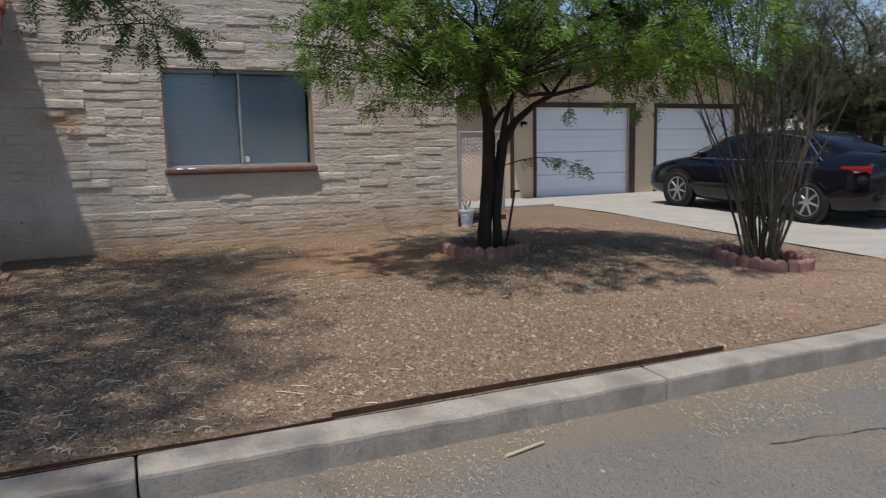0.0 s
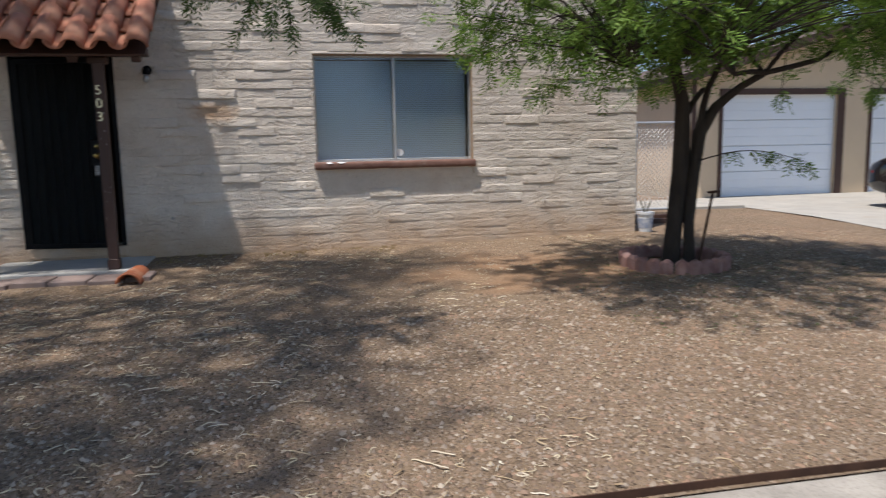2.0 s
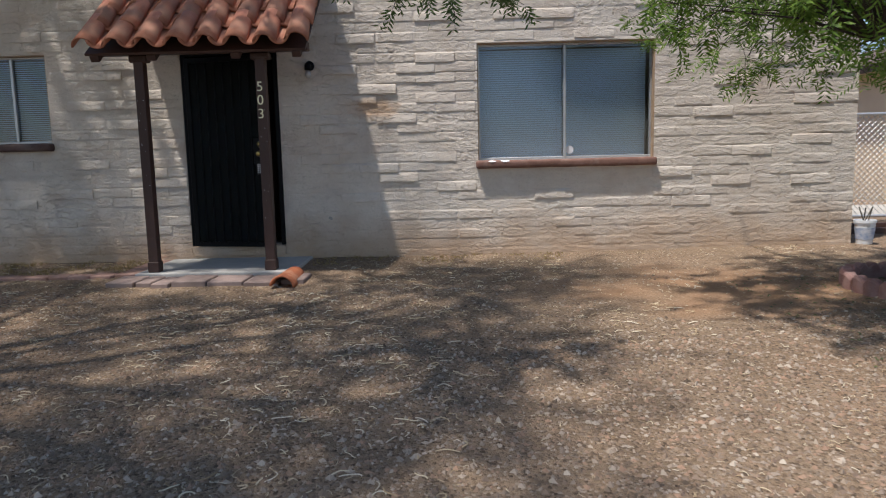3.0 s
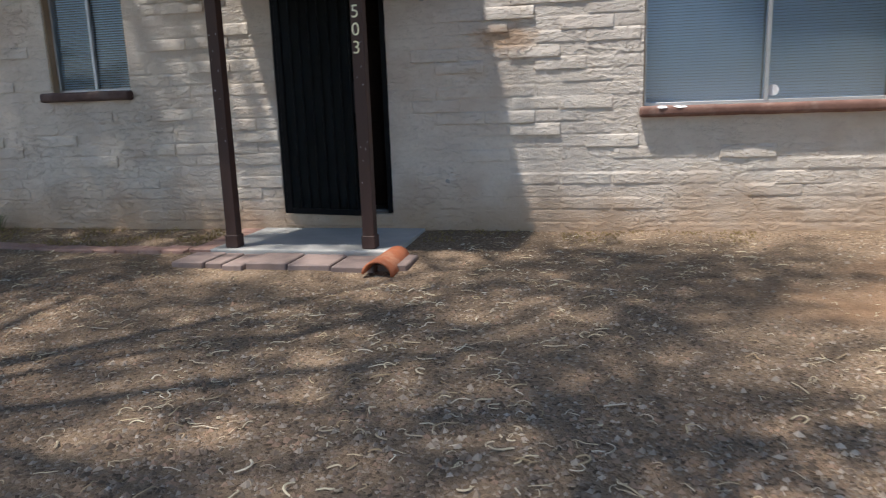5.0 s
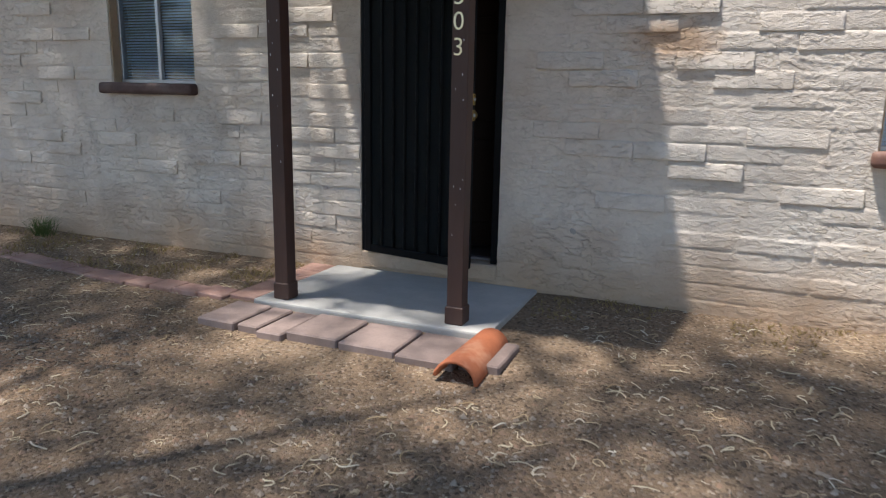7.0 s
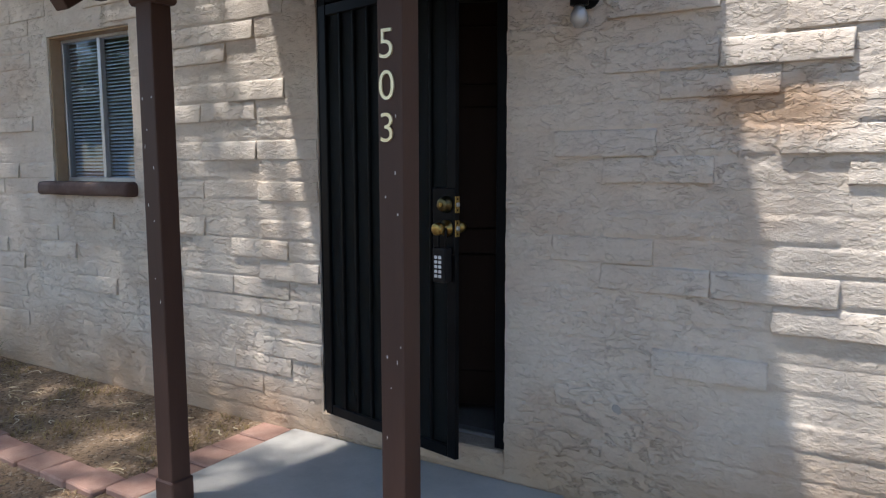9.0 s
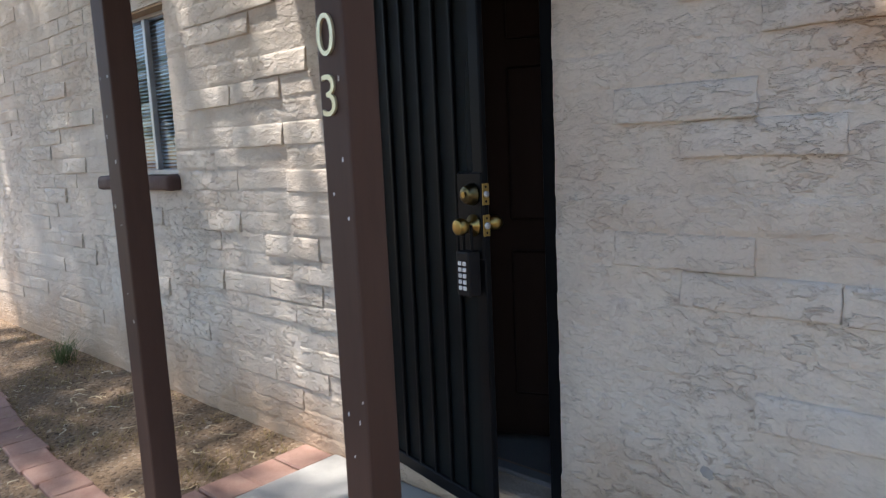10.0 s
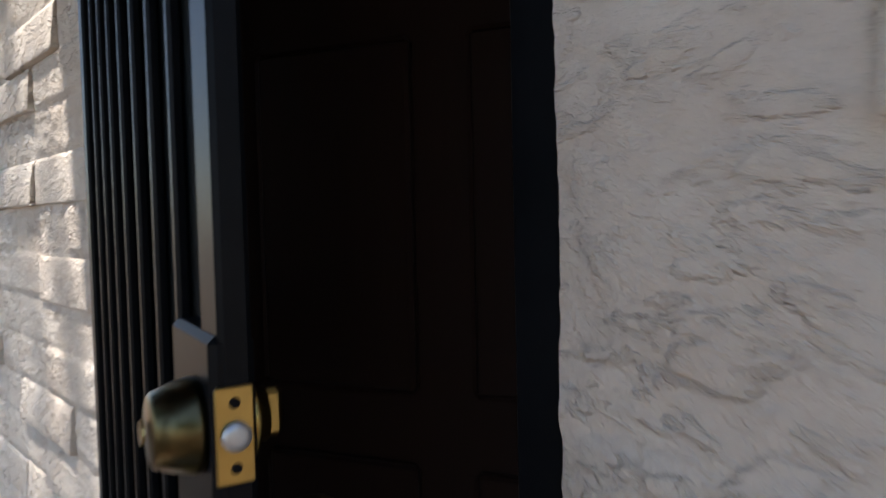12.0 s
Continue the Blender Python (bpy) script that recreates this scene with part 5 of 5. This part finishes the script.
def yard_tree():
    rnd = random.Random(11)
    gz = yard_z(3.68, 7.15)
    t = thing("mesquite_tree", 0, 0, 0, label="small twin-trunked mesquite tree with feathery green crown", category="tree")
    A = [(Vector((3.70, 7.14, gz - 0.05)), 0.10), (Vector((3.705, 7.14, gz + 0.08)), 0.085), (Vector((3.725, 7.14, gz + 0.35)), 0.076), (Vector((3.765, 7.12, gz + 0.85)), 0.07), (Vector((3.775, 7.12, gz + 1.2)), 0.066), (Vector((3.76, 7.11, gz + 1.5)), 0.06), (Vector((3.66, 7.1, gz + 1.85)), 0.054)]
    B = [(Vector((3.855, 7.08, gz - 0.05)), 0.07), (Vector((3.85, 7.08, gz + 0.1)), 0.056), (Vector((3.84, 7.08, gz + 0.4)), 0.05), (Vector((3.875, 7.08, gz + 0.85)), 0.052), (Vector((3.92, 7.07, gz + 1.2)), 0.055), (Vector((4.06, 7.04, gz + 1.43)), 0.043), (Vector((4.27, 7.0, gz + 1.6)), 0.036), (Vector((4.48, 6.95, gz + 1.72)), 0.03)]
    C = [(Vector((3.91, 7.07, gz + 1.15)), 0.04), (Vector((3.95, 7.08, gz + 1.4)), 0.034), (Vector((4.0, 7.08, gz + 1.6)), 0.03), (Vector((4.12, 7.06, gz + 1.85)), 0.026)]
    D = [(Vector((3.785, 7.12, gz + 1.3)), 0.034), (Vector((3.88, 7.15, gz + 1.46)), 0.028), (Vector((4.02, 7.2, gz + 1.6)), 0.022)]
    limbs = []
    for top, n, r in ((A[-1][0], 8, 0.04), (B[-1][0], 4, 0.024), (C[-1][0], 4, 0.022)):
        for i in range(n):
            a = 2 * math.pi * (i + rnd.random() * 0.6) / n
            el = rnd.uniform(0.12, 0.9)
            d = Vector((math.cos(a), math.sin(a), el))
            limbs.append(grow(rnd, top, d, rnd.uniform(1.6, 2.4) * (1.0 - 0.25 * max(0, el - 0.4)), r, 0.010, 8, 0.16, -0.015))
    limbs.append([(Vector((3.88 + 0.115 * i, 7.04 - 0.035 * i, 1.19 + 0.09 * math.sin(i * 0.42))), 0.007 - 0.0006 * i) for i in range(9)])
    centres = []
    while len(centres) < 640:
        x, y = rnd.gauss(3.95, 1.3), rnd.gauss(6.35, 1.0)
        e = math.hypot((x - 4.05) / 2.6, (y - 6.35) / 1.95)
        if e > 1 or y > 8.2:
            continue
        z = rnd.uniform(2.2 - 0.32 * e + 0.1 * max(0, 6.6 - y), 4.2 - 1.5 * e * e)
        if noise.noise((x * 1.3, y * 1.3, z * 1.6)) > -0.08:
            centres.append((x, y, z))
    paths, tips = clumps(rnd, limbs[:-1], centres, 17, 0.17)
    low = limbs[-1]
    for k in range(2, len(low)):
        for _ in range(2 if k < 5 else 5):
            tips.append((low[k][0], Vector((rnd.gauss(0.4, .5), rnd.gauss(0, .5), rnd.gauss(-.2, .3)))))
    tips = [q for q in tips if (q[0].z > 1.78 or (q[0] - low[-1][0]).length < 1.0) and q[0].y < 8.4]
    branch_tubes([A], BARK, "trunk", t, 12)
    branch_tubes([B], BARK, "trunk", t, 12)
    branch_tubes([C], BARK, "limb", t, 9)
    branch_tubes([D], BARK, "limb", t, 9)
    for p in limbs:
        branch_tubes([p], BARK, "limb", t, 6)
    branch_tubes(paths, BARK, "twigwork", t, 4)["kind"] = "stuff"
    sprays(rnd, tips, LEAF, "crown", t, 5, (0.066, 0.0185), 0.13, 0.35)
    st = thing("tree_stake", label="dark metal tree stake leaning by the trunk", category="stake")
    part("rod", rod((3.88, 6.98, gz - 0.05), (4.03, 7.0, gz + 0.66), 0.013, 8), STEEL, st)
    part("crossbar", rod((3.98, 7.0, gz + 0.655), (4.09, 7.0, gz + 0.66), 0.012, 8), STEEL, st)


yard_tree()


def edging_ring(cx, cy, rx, ry, count, segs_per, label, turn=0.0):
    """Curved scalloped concrete edgers set in a ring."""
    for k in range(count):
        bm = bmesh.new()
        a0, a1 = turn + 2 * math.pi * (k + 0.02) / count, turn + 2 * math.pi * (k + 0.98) / count
        n = segs_per * 6
        rows = []
        for i in range(n + 1):
            a = a0 + (a1 - a0) * i / n
            bulge = 0.022 * abs(math.sin(math.pi * i / 6))
            top = 0.092 + 0.032 * abs(math.sin(math.pi * i / 6))
            x, y = cx + rx * math.cos(a), cy + ry * math.sin(a)
            z = yard_z(x, y)
            o = Vector((math.cos(a), math.sin(a), 0))
            rows.append([bm.verts.new(Vector((x, y, 0)) + o * f + Vector((0, 0, z + h))) for f, h in ((0.035 + bulge, -0.06), (0.035 + bulge, top - 0.02), (0.02 + bulge, top), (-0.02, top), (-0.035, top - 0.02), (-0.035, -0.06))])
        for p, q in zip(rows, rows[1:]):
            for i in range(5):
                bm.faces.new((p[i], q[i], q[i + 1], p[i + 1]))
        bm.faces.new(rows[0])
        bm.faces.new(rows[-1][::-1])
        bmesh.ops.recalc_face_normals(bm, faces=bm.faces)
        tagged(put("garden_edger", bm, EDGER), label, "garden edging", "edging ring")


edging_ring(3.66, 7.02, 0.43, 0.46, 6, 4, "weathered red scalloped concrete edger round the tree")
edging_ring(6.15, 5.46, 0.44, 0.46, 6, 4, "faded pinkish scalloped concrete edger round the shrub", 0.2)


def tall_shrub():
    rnd = random.Random(21)
    gz = yard_z(6.15, 5.46)
    t = thing("desert_shrub", label="tall vase-shaped desert shrub of grey-green stems", category="shrub")
    stems, twigs, tips = [], [], []
    for i in range(38):
        a = rnd.uniform(0, 2 * math.pi)
        lean = abs(rnd.gauss(0, 0.2)) + 0.04
        s = (6.15 + 0.17 * math.cos(a) * math.sqrt(rnd.random()), 5.46 + 0.17 * math.sin(a) * math.sqrt(rnd.random()), gz - 0.03)
        ln = rnd.uniform(1.6, 3.6)
        p = grow(rnd, s, (math.cos(a) * lean, math.sin(a) * lean, 1), ln, rnd.uniform(0.010, 0.019), 0.004, 12, 0.075, 0.012)
        stems.append(p)
        for k in range(3, len(p)):
            for _ in range(2):
                if rnd.random() < 0.75:
                    d = Vector((rnd.gauss(0, .5), rnd.gauss(0, .5), 1))
                    c = grow(rnd, p[k][0], d, rnd.uniform(0.15, 0.6), 0.005, 0.0015, 4, 0.12)
                    twigs.append(c)
                    if p[k][0].z > gz + 1.5:
                        for q in range(1, 5):
                            if rnd.random() < 0.6:
                                tips.append((c[q][0], Vector((rnd.gauss(0, .5), rnd.gauss(0, .5), 0.8))))
    for p in stems:
        branch_tubes([p], TWIG, "stem", t, 6)
    branch_tubes(twigs, TWIG, "twigwork", t, 4)["kind"] = "stuff"
    sprays(rnd, tips, LEAFGREY, "foliage", t, 4, (0.022, 0.005), 0.10, -0.1)


tall_shrub()


def shade_tree(name, x, y, gz, trunk_h, reach, mat, seed, label, spread_z=(0.15, 0.8), limbs_n=9, want=2, leaf=(0.045, 0.012), child=1.2, twig=0.4, extra=(), keep=lambda p: True, canopy=None):
    rnd = random.Random(seed)
    t = thing(name, label=label, category="tree")
    tr = [(Vector((x, y, gz - 0.1)), 0.26), (Vector((x + 0.05, y, gz + 0.3)), 0.2), (Vector((x + 0.1, y + 0.05, gz + trunk_h * 0.6)), 0.17), (Vector((x + 0.18, y + 0.1, gz + trunk_h)), 0.15)]
    top = tr[-1][0]
    limbs = []
    for i in range(limbs_n):
        a = 2 * math.pi * (i + rnd.random() * 0.5) / limbs_n
        d = Vector((math.cos(a), math.sin(a), rnd.uniform(*spread_z)))
        limbs.append(grow(rnd, top, d, reach * rnd.uniform(0.8, 1.1), 0.05, 0.01, 10, 0.13, -0.01))
    for d, ln in extra:
        limbs.append(grow(rnd, top, d, ln, 0.07, 0.012, 10, 0.06, -0.02))
    if canopy:
        paths, tips = clumps(rnd, limbs, canopy(rnd), 26, 0.4, 0.009)
    else:
        paths, tips = crown_branches(rnd, limbs, want, child, twig)
    tips = [q for q in tips if keep(q[0]) and q[0].z > gz + 1.7 and (q[0].y < WALL_Y - 0.1 or q[0].z > TOP + 0.2 or q[0].x > EAST + 0.2)]
    branch_tubes([tr], BARK, "trunk", t, 12)
    for p in limbs:
        branch_tubes([p], BARK, "limb", t, 5)
    branch_tubes(paths, BARK, "twigwork", t, 4)["kind"] = "stuff"
    sprays(rnd, tips, mat, "crown", t, 5, leaf, 0.17, 0.3)
    return t


def shade_canopy(rnd):
    """Clump centres: open over the porch, thinning out to the east and towards the street."""
    out = []
    while len(out) < 700:
        x, y, z = rnd.uniform(-8.2, 1.4), rnd.uniform(2.2, 9.0), rnd.uniform(4.1, 6.0)
        east = -0.9 + 0.33 * (y - 2.3)
        over_porch = -3.2 < x < -1.7 and 7.3 < y < 8.5 and rnd.random() < 0.7
        if (not over_porch and y > 6.3 and -3.9 - rnd.random() * 0.4 < x < -1.9) or (not over_porch and y > 7.1 + 0.5 * rnd.random() and x >= -1.9) or rnd.random() < smoothstep(east - 1.3, east + 0.55, x):
            continue
        if rnd.random() < 0.5 * smoothstep(3.2, 3.9, y) * smoothstep(6.6, 5.8, y) or (y > 6.5 and x < -3.9 and rnd.random() < 0.28):
            continue
        if noise.noise((x * 0.8, y * 0.8, 1)) > -0.45:
            out.append((x, y, z))
    for _ in range(26):
        out.append((rnd.uniform(-7.2, -3.7), rnd.uniform(7.5, 8.9), rnd.uniform(4.2, 5.6)))
    return out


SHADE = shade_tree("shade_tree", -3.9, 4.6, 0.12, 2.9, 4.3, LEAFDARK, 31, "large shade tree hanging over the yard", (0.35, 0.95), 9, 2, (0.072, 0.022), 1.3, 0.45, (((0.5, 0.85, 0.5), 3.6), ((0.9, 0.1, 0.5), 3.6), ((0.8, -0.6, 0.5), 3.4)), lambda p: p.z > 3.0, shade_canopy)


def hanging_bough():
    """A thin outer bough of the shade tree that droops over the yard."""
    rnd = random.Random(77)
    bough = [(Vector((-2.4, 4.9, 3.9)), 0.03), (Vector((-1.4, 5.05, 3.55)), 0.022), (Vector((-0.7, 5.15, 3.05)), 0.016), (Vector((-0.15, 5.25, 2.6)), 0.010), (Vector((0.2, 5.3, 2.25)), 0.005)]
    subs, tips = [], []
    for k in range(1, 5):
        p = bough[k][0]
        for _ in range(12):
            c = grow(rnd, p + Vector((rnd.gauss(0, .12), rnd.gauss(0, .15), 0)), (rnd.gauss(0.35, .5), rnd.gauss(0, .5), rnd.gauss(-0.45, .3)), rnd.uniform(0.25, 0.55), 0.005, 0.0015, 5, 0.15, -0.05)
            subs.append(c)
            for q in range(1, 6):
                for _ in range(3):
                    tips.append((c[q][0], (c[q][0] - c[q - 1][0]).normalized()))
    tips = [q for q in tips if q[0].z > 2.02]
    branch_tubes([bough], BARK, "limb", SHADE, 6)
    branch_tubes(subs, BARK, "twigwork", SHADE, 4)["kind"] = "stuff"
    sprays(rnd, tips, LEAFDARK, "foliage", SHADE, 5, (0.046, 0.013), 0.10, 0.45)


hanging_bough()
shade_tree("background_tree", 19.5, 13.5, 0.0, 1.6, 3.8, LEAFDARK, 41, "olive-green desert tree beyond the driveway", (0.1, 1.2), 11, 3, (0.11, 0.04))
shade_tree("background_tree", 17.2, 12.3, 0.0, 1.9, 3.6, LEAFGREY, 42, "wispy olive desert tree beside the driveway", (0.2, 1.5), 12, 3, (0.06, 0.016))
shade_tree("street_tree", -15.0, 2.0, 0.0, 2.0, 4.0, LEAFDARK, 51, "desert tree across the street", (0.2, 1.2), 9, 1, (0.12, 0.04))
shade_tree("street_tree", -20.0, -4.5, 0.0, 2.0, 4.0, LEAFDARK, 52, "desert tree across the street", (0.2, 1.2), 9, 1, (0.12, 0.04))

# steel lawn edging along the kerb
edging = thing("lawn_edging", label="rusted thin steel edging strip along the kerb", category="edging")
for a, b, top, y in ((-6.0, 0.88, 0.066, 3.335), (0.87, 3.46, 0.084, 3.345)):
    bm = box(a, b, y, y + 0.006, -0.05, top)
    bmesh.ops.subdivide_edges(bm, edges=[e for e in bm.edges if abs(e.verts[0].co.x - e.verts[1].co.x) > 1], cuts=60)
    for v in bm.verts:
        v.co.y += 0.012 * noise.noise((v.co.x * 0.8, 4, 1))
        v.co.z += 0.008 * noise.noise((v.co.x * 1.1, 9, 1))
    part("strip", bm, STEEL, edging)


# ---- loose stones and dry litter ----
def scatter_stones(count, x0, x1, y0, y1, size, seed, zf, name, label, keep=lambda x, y: True):
    rnd = np.random.RandomState(seed)
    base = np.array([(1, 0, 0), (-1, 0, 0), (0, 1, 0), (0, -1, 0), (0, 0, 1), (0, 0, -1)], float)
    tri = [(0, 2, 4), (2, 1, 4), (1, 3, 4), (3, 0, 4), (2, 0, 5), (1, 2, 5), (3, 1, 5), (0, 3, 5)]
    verts, faces = [], []
    for _ in range(count):
        x, y = rnd.uniform(x0, x1), rnd.uniform(y0, y1)
        if not keep(x, y):
            continue
        s = min(size * rnd.lognormal(0, 0.42), 0.019)
        a = rnd.uniform(0, 6.283)
        ca, sa = math.cos(a), math.sin(a)
        sc = rnd.uniform(0.6, 1.25, 3) * s
        z = zf(x, y)
        b = len(verts)
        for v in base:
            px, py, pz = v * sc * rnd.uniform(0.75, 1.2, 3) + rnd.uniform(-0.2, 0.2, 3) * s
            verts.append((x + ca * px - sa * py, y + sa * px + ca * py, z + pz * 0.75))
        faces += [(b + p, b + q, b + r) for p, q, r in tri]
    ob = raw(name, verts, faces, STONE)
    return tagged(ob, label, "gravel", kind="stuff")


def scatter_litter(count, x0, x1, y0, y1, seed, zf, name, label, mat, keep=lambda x, y: True, length=(0.03, 0.085), width=0.0024):
    rnd = random.Random(seed)
    verts, faces = [], []
    for _ in range(count):
        x, y = rnd.uniform(x0, x1), rnd.uniform(y0, y1)
        if not keep(x, y):
            continue
        ln, curl, bend, a = rnd.uniform(*length), rnd.gauss(0, 2.2), rnd.gauss(0, 0.7), rnd.uniform(0, 6.283)
        z = zf(x, y) + 0.004
        n = 7
        b = len(verts)
        w = width * rnd.uniform(0.6, 1.5)
        hump = rnd.uniform(0.0, 0.012)
        for i in range(n + 1):
            u = i / n
            ang = a + curl * (u - 0.5) + bend * math.sin(6.283 * u)
            nx, ny = -math.sin(ang), math.cos(ang)
            zz = z + hump * math.sin(math.pi * u)
            verts += [(x + nx * w, y + ny * w, zz), (x, y, zz + w * 0.9), (x - nx * w, y - ny * w, zz)]
            x += math.cos(ang) * ln / n
            y += math.sin(ang) * ln / n
        for i in range(n):
            p = b + 3 * i
            faces += [(p, p + 3, p + 4, p + 1), (p + 1, p + 4, p + 5, p + 2)]
    return tagged(raw(name, verts, faces, mat), label, "litter", kind="stuff")


def off_porch(x, y):
    return not (-3.0 < x < -1.0 and y > 7.85)


scatter_stones(34000, -5.0, 7.9, 3.36, 7.6, 0.0095, 1, yard_z, "gravel", "loose brown and pink gravel on the yard", lambda x, y: off_porch(x, y) and (math.hypot((x - 2.4) / 1.7, (y - 7.3) / 1.1) > 0.9 + 0.5 * noise.noise((x * 2, y * 2, 0))))
scatter_stones(6000, -7.0, 7.9, 7.4, 9.2, 0.008, 2, yard_z, "gravel", "sparse small stones by the house", off_porch)
scatter_stones(9000, -1.5, 4.5, 3.36, 6.0, 0.012, 3, yard_z, "gravel", "coarse gravel near the kerb")
scatter_litter(3600, -5.5, 4.5, 3.4, 9.1, 4, yard_z, "dry_pods", "pale curled dry pods and leaf stalks on the soil", LITTER, lambda x, y: off_porch(x, y) and noise.noise((x * 0.7, y * 0.7, 2)) + 0.25 - 0.25 * max(0, x) > 0.02, (0.035, 0.12), 0.0031)
scatter_litter(4200, -3.0, 7.9, 3.4, 9.1, 6, yard_z, "dry_straw", "thin dry straw on the soil", LITTER, off_porch, (0.02, 0.06), 0.0015)


def grass_tufts(count, x0, x1, y0, y1, seed, mat, name, label, height):
    rnd = random.Random(seed)
    verts, faces = [], []
    for _ in range(count):
        x, y = rnd.uniform(x0, x1), rnd.uniform(y0, y1)
        if noise.noise((x * 2.2, y * 2.2, 6)) < -0.05:
            continue
        z = yard_z(x, y)
        for _ in range(5):
            a, h = rnd.uniform(0, 6.283), height * rnd.uniform(0.4, 1.2)
            lean = rnd.uniform(0.2, 1.4) * h
            dx, dy = math.cos(a) * lean, math.sin(a) * lean
            b = len(verts)
            w = 0.0018
            verts += [(x - w, y, z), (x + w, y, z), (x + dx * 0.5 + w, y + dy * 0.5, z + h * 0.75), (x + dx * 0.5 - w, y + dy * 0.5, z + h * 0.75), (x + dx, y + dy, z + h)]
            faces += [(b, b + 1, b + 2, b + 3), (b + 3, b + 2, b + 4)]
    return tagged(raw(name, verts, faces, mat), label, "grass", kind="stuff")


GRASS = leaf_material("dry_grass_blade", (0.25, 0.18, 0.08), (0.40, 0.31, 0.16))
WEED = leaf_material("green_weed_blade", (0.06, 0.10, 0.03), (0.13, 0.17, 0.06))
grass_tufts(1500, -6.6, -2.95, 8.42, 9.18, 14, GRASS, "dry_grass", "flattened dry yellow grass along the wall", 0.03)
grass_tufts(500, -1.2, 1.5, 8.75, 9.2, 15, GRASS, "dry_grass", "sparse dry yellow grass at the wall foot", 0.022)
for wx, wy, n, sd2 in ((-3.32, 9.1, 26, 1), (-5.5, 9.05, 60, 2)):
    weed = grass_tufts(n, wx - 0.09, wx + 0.09, wy - 0.05, wy + 0.06, 20 + sd2, WEED, "weed", "small green weed growing at the wall foot", 0.16)
    weed["kind"] = ""
    weed["category"] = "weed"
scatter_litter(420, 2.4, 5.8, 5.0, 7.6, 26, yard_z, "fallen_leaves", "fallen grey-green leaves and twigs round the tree", LEAFGREY, lambda x, y: True, (0.02, 0.06), 0.004)
scatter_stones(260, 2.9, 4.5, 6.0, 7.9, 0.017, 31, yard_z, "soil_clods", "small brown soil clods round the tree")
ROADZ = lambda x, y: float(np.interp(y, [-5.9, -1.5, 3.1], [-0.09, 0.0, -0.085]))
scatter_litter(5200, -1.0, 7.0, 2.5, 3.06, 7, ROADZ, "gutter_straw", "yellow dry straw in the gutter", LITTER, lambda x, y: noise.noise((x * 1.5, y * 2, 1)) > -0.1, (0.008, 0.035), 0.0011)
scatter_stones(2500, -2.0, 7.0, 0.5, 3.05, 0.005, 8, ROADZ, "road_grit", "small grit on the asphalt", lambda x, y: True)
stick = put("white_stick", rod((1.55, 2.80, -0.068), (1.80, 2.86, -0.066), 0.009, 8, r2=0.006), LITTER)
tagged(stick, "pale broken stick lying in the gutter", "stick")
bm = bmesh.new()
rnd = random.Random(9)
p = Vector((2.75, 2.35, 0))
while p.x < 6.5:
    q = p + Vector((rnd.uniform(0.05, 0.12), rnd.gauss(-0.016, 0.012), 0))
    w = rnd.uniform(0.0015, 0.004)
    bm.faces.new([bm.verts.new((v.x, v.y + o, ROADZ(v.x, v.y) + 0.004)) for v, o in ((p, -w), (q, -w), (q, w), (p, w))])
    p = q
tagged(put("road_crack", bm, BLACKPLASTIC), "thin dark crack in the asphalt", "crack", kind="structure")
lay_blocks()
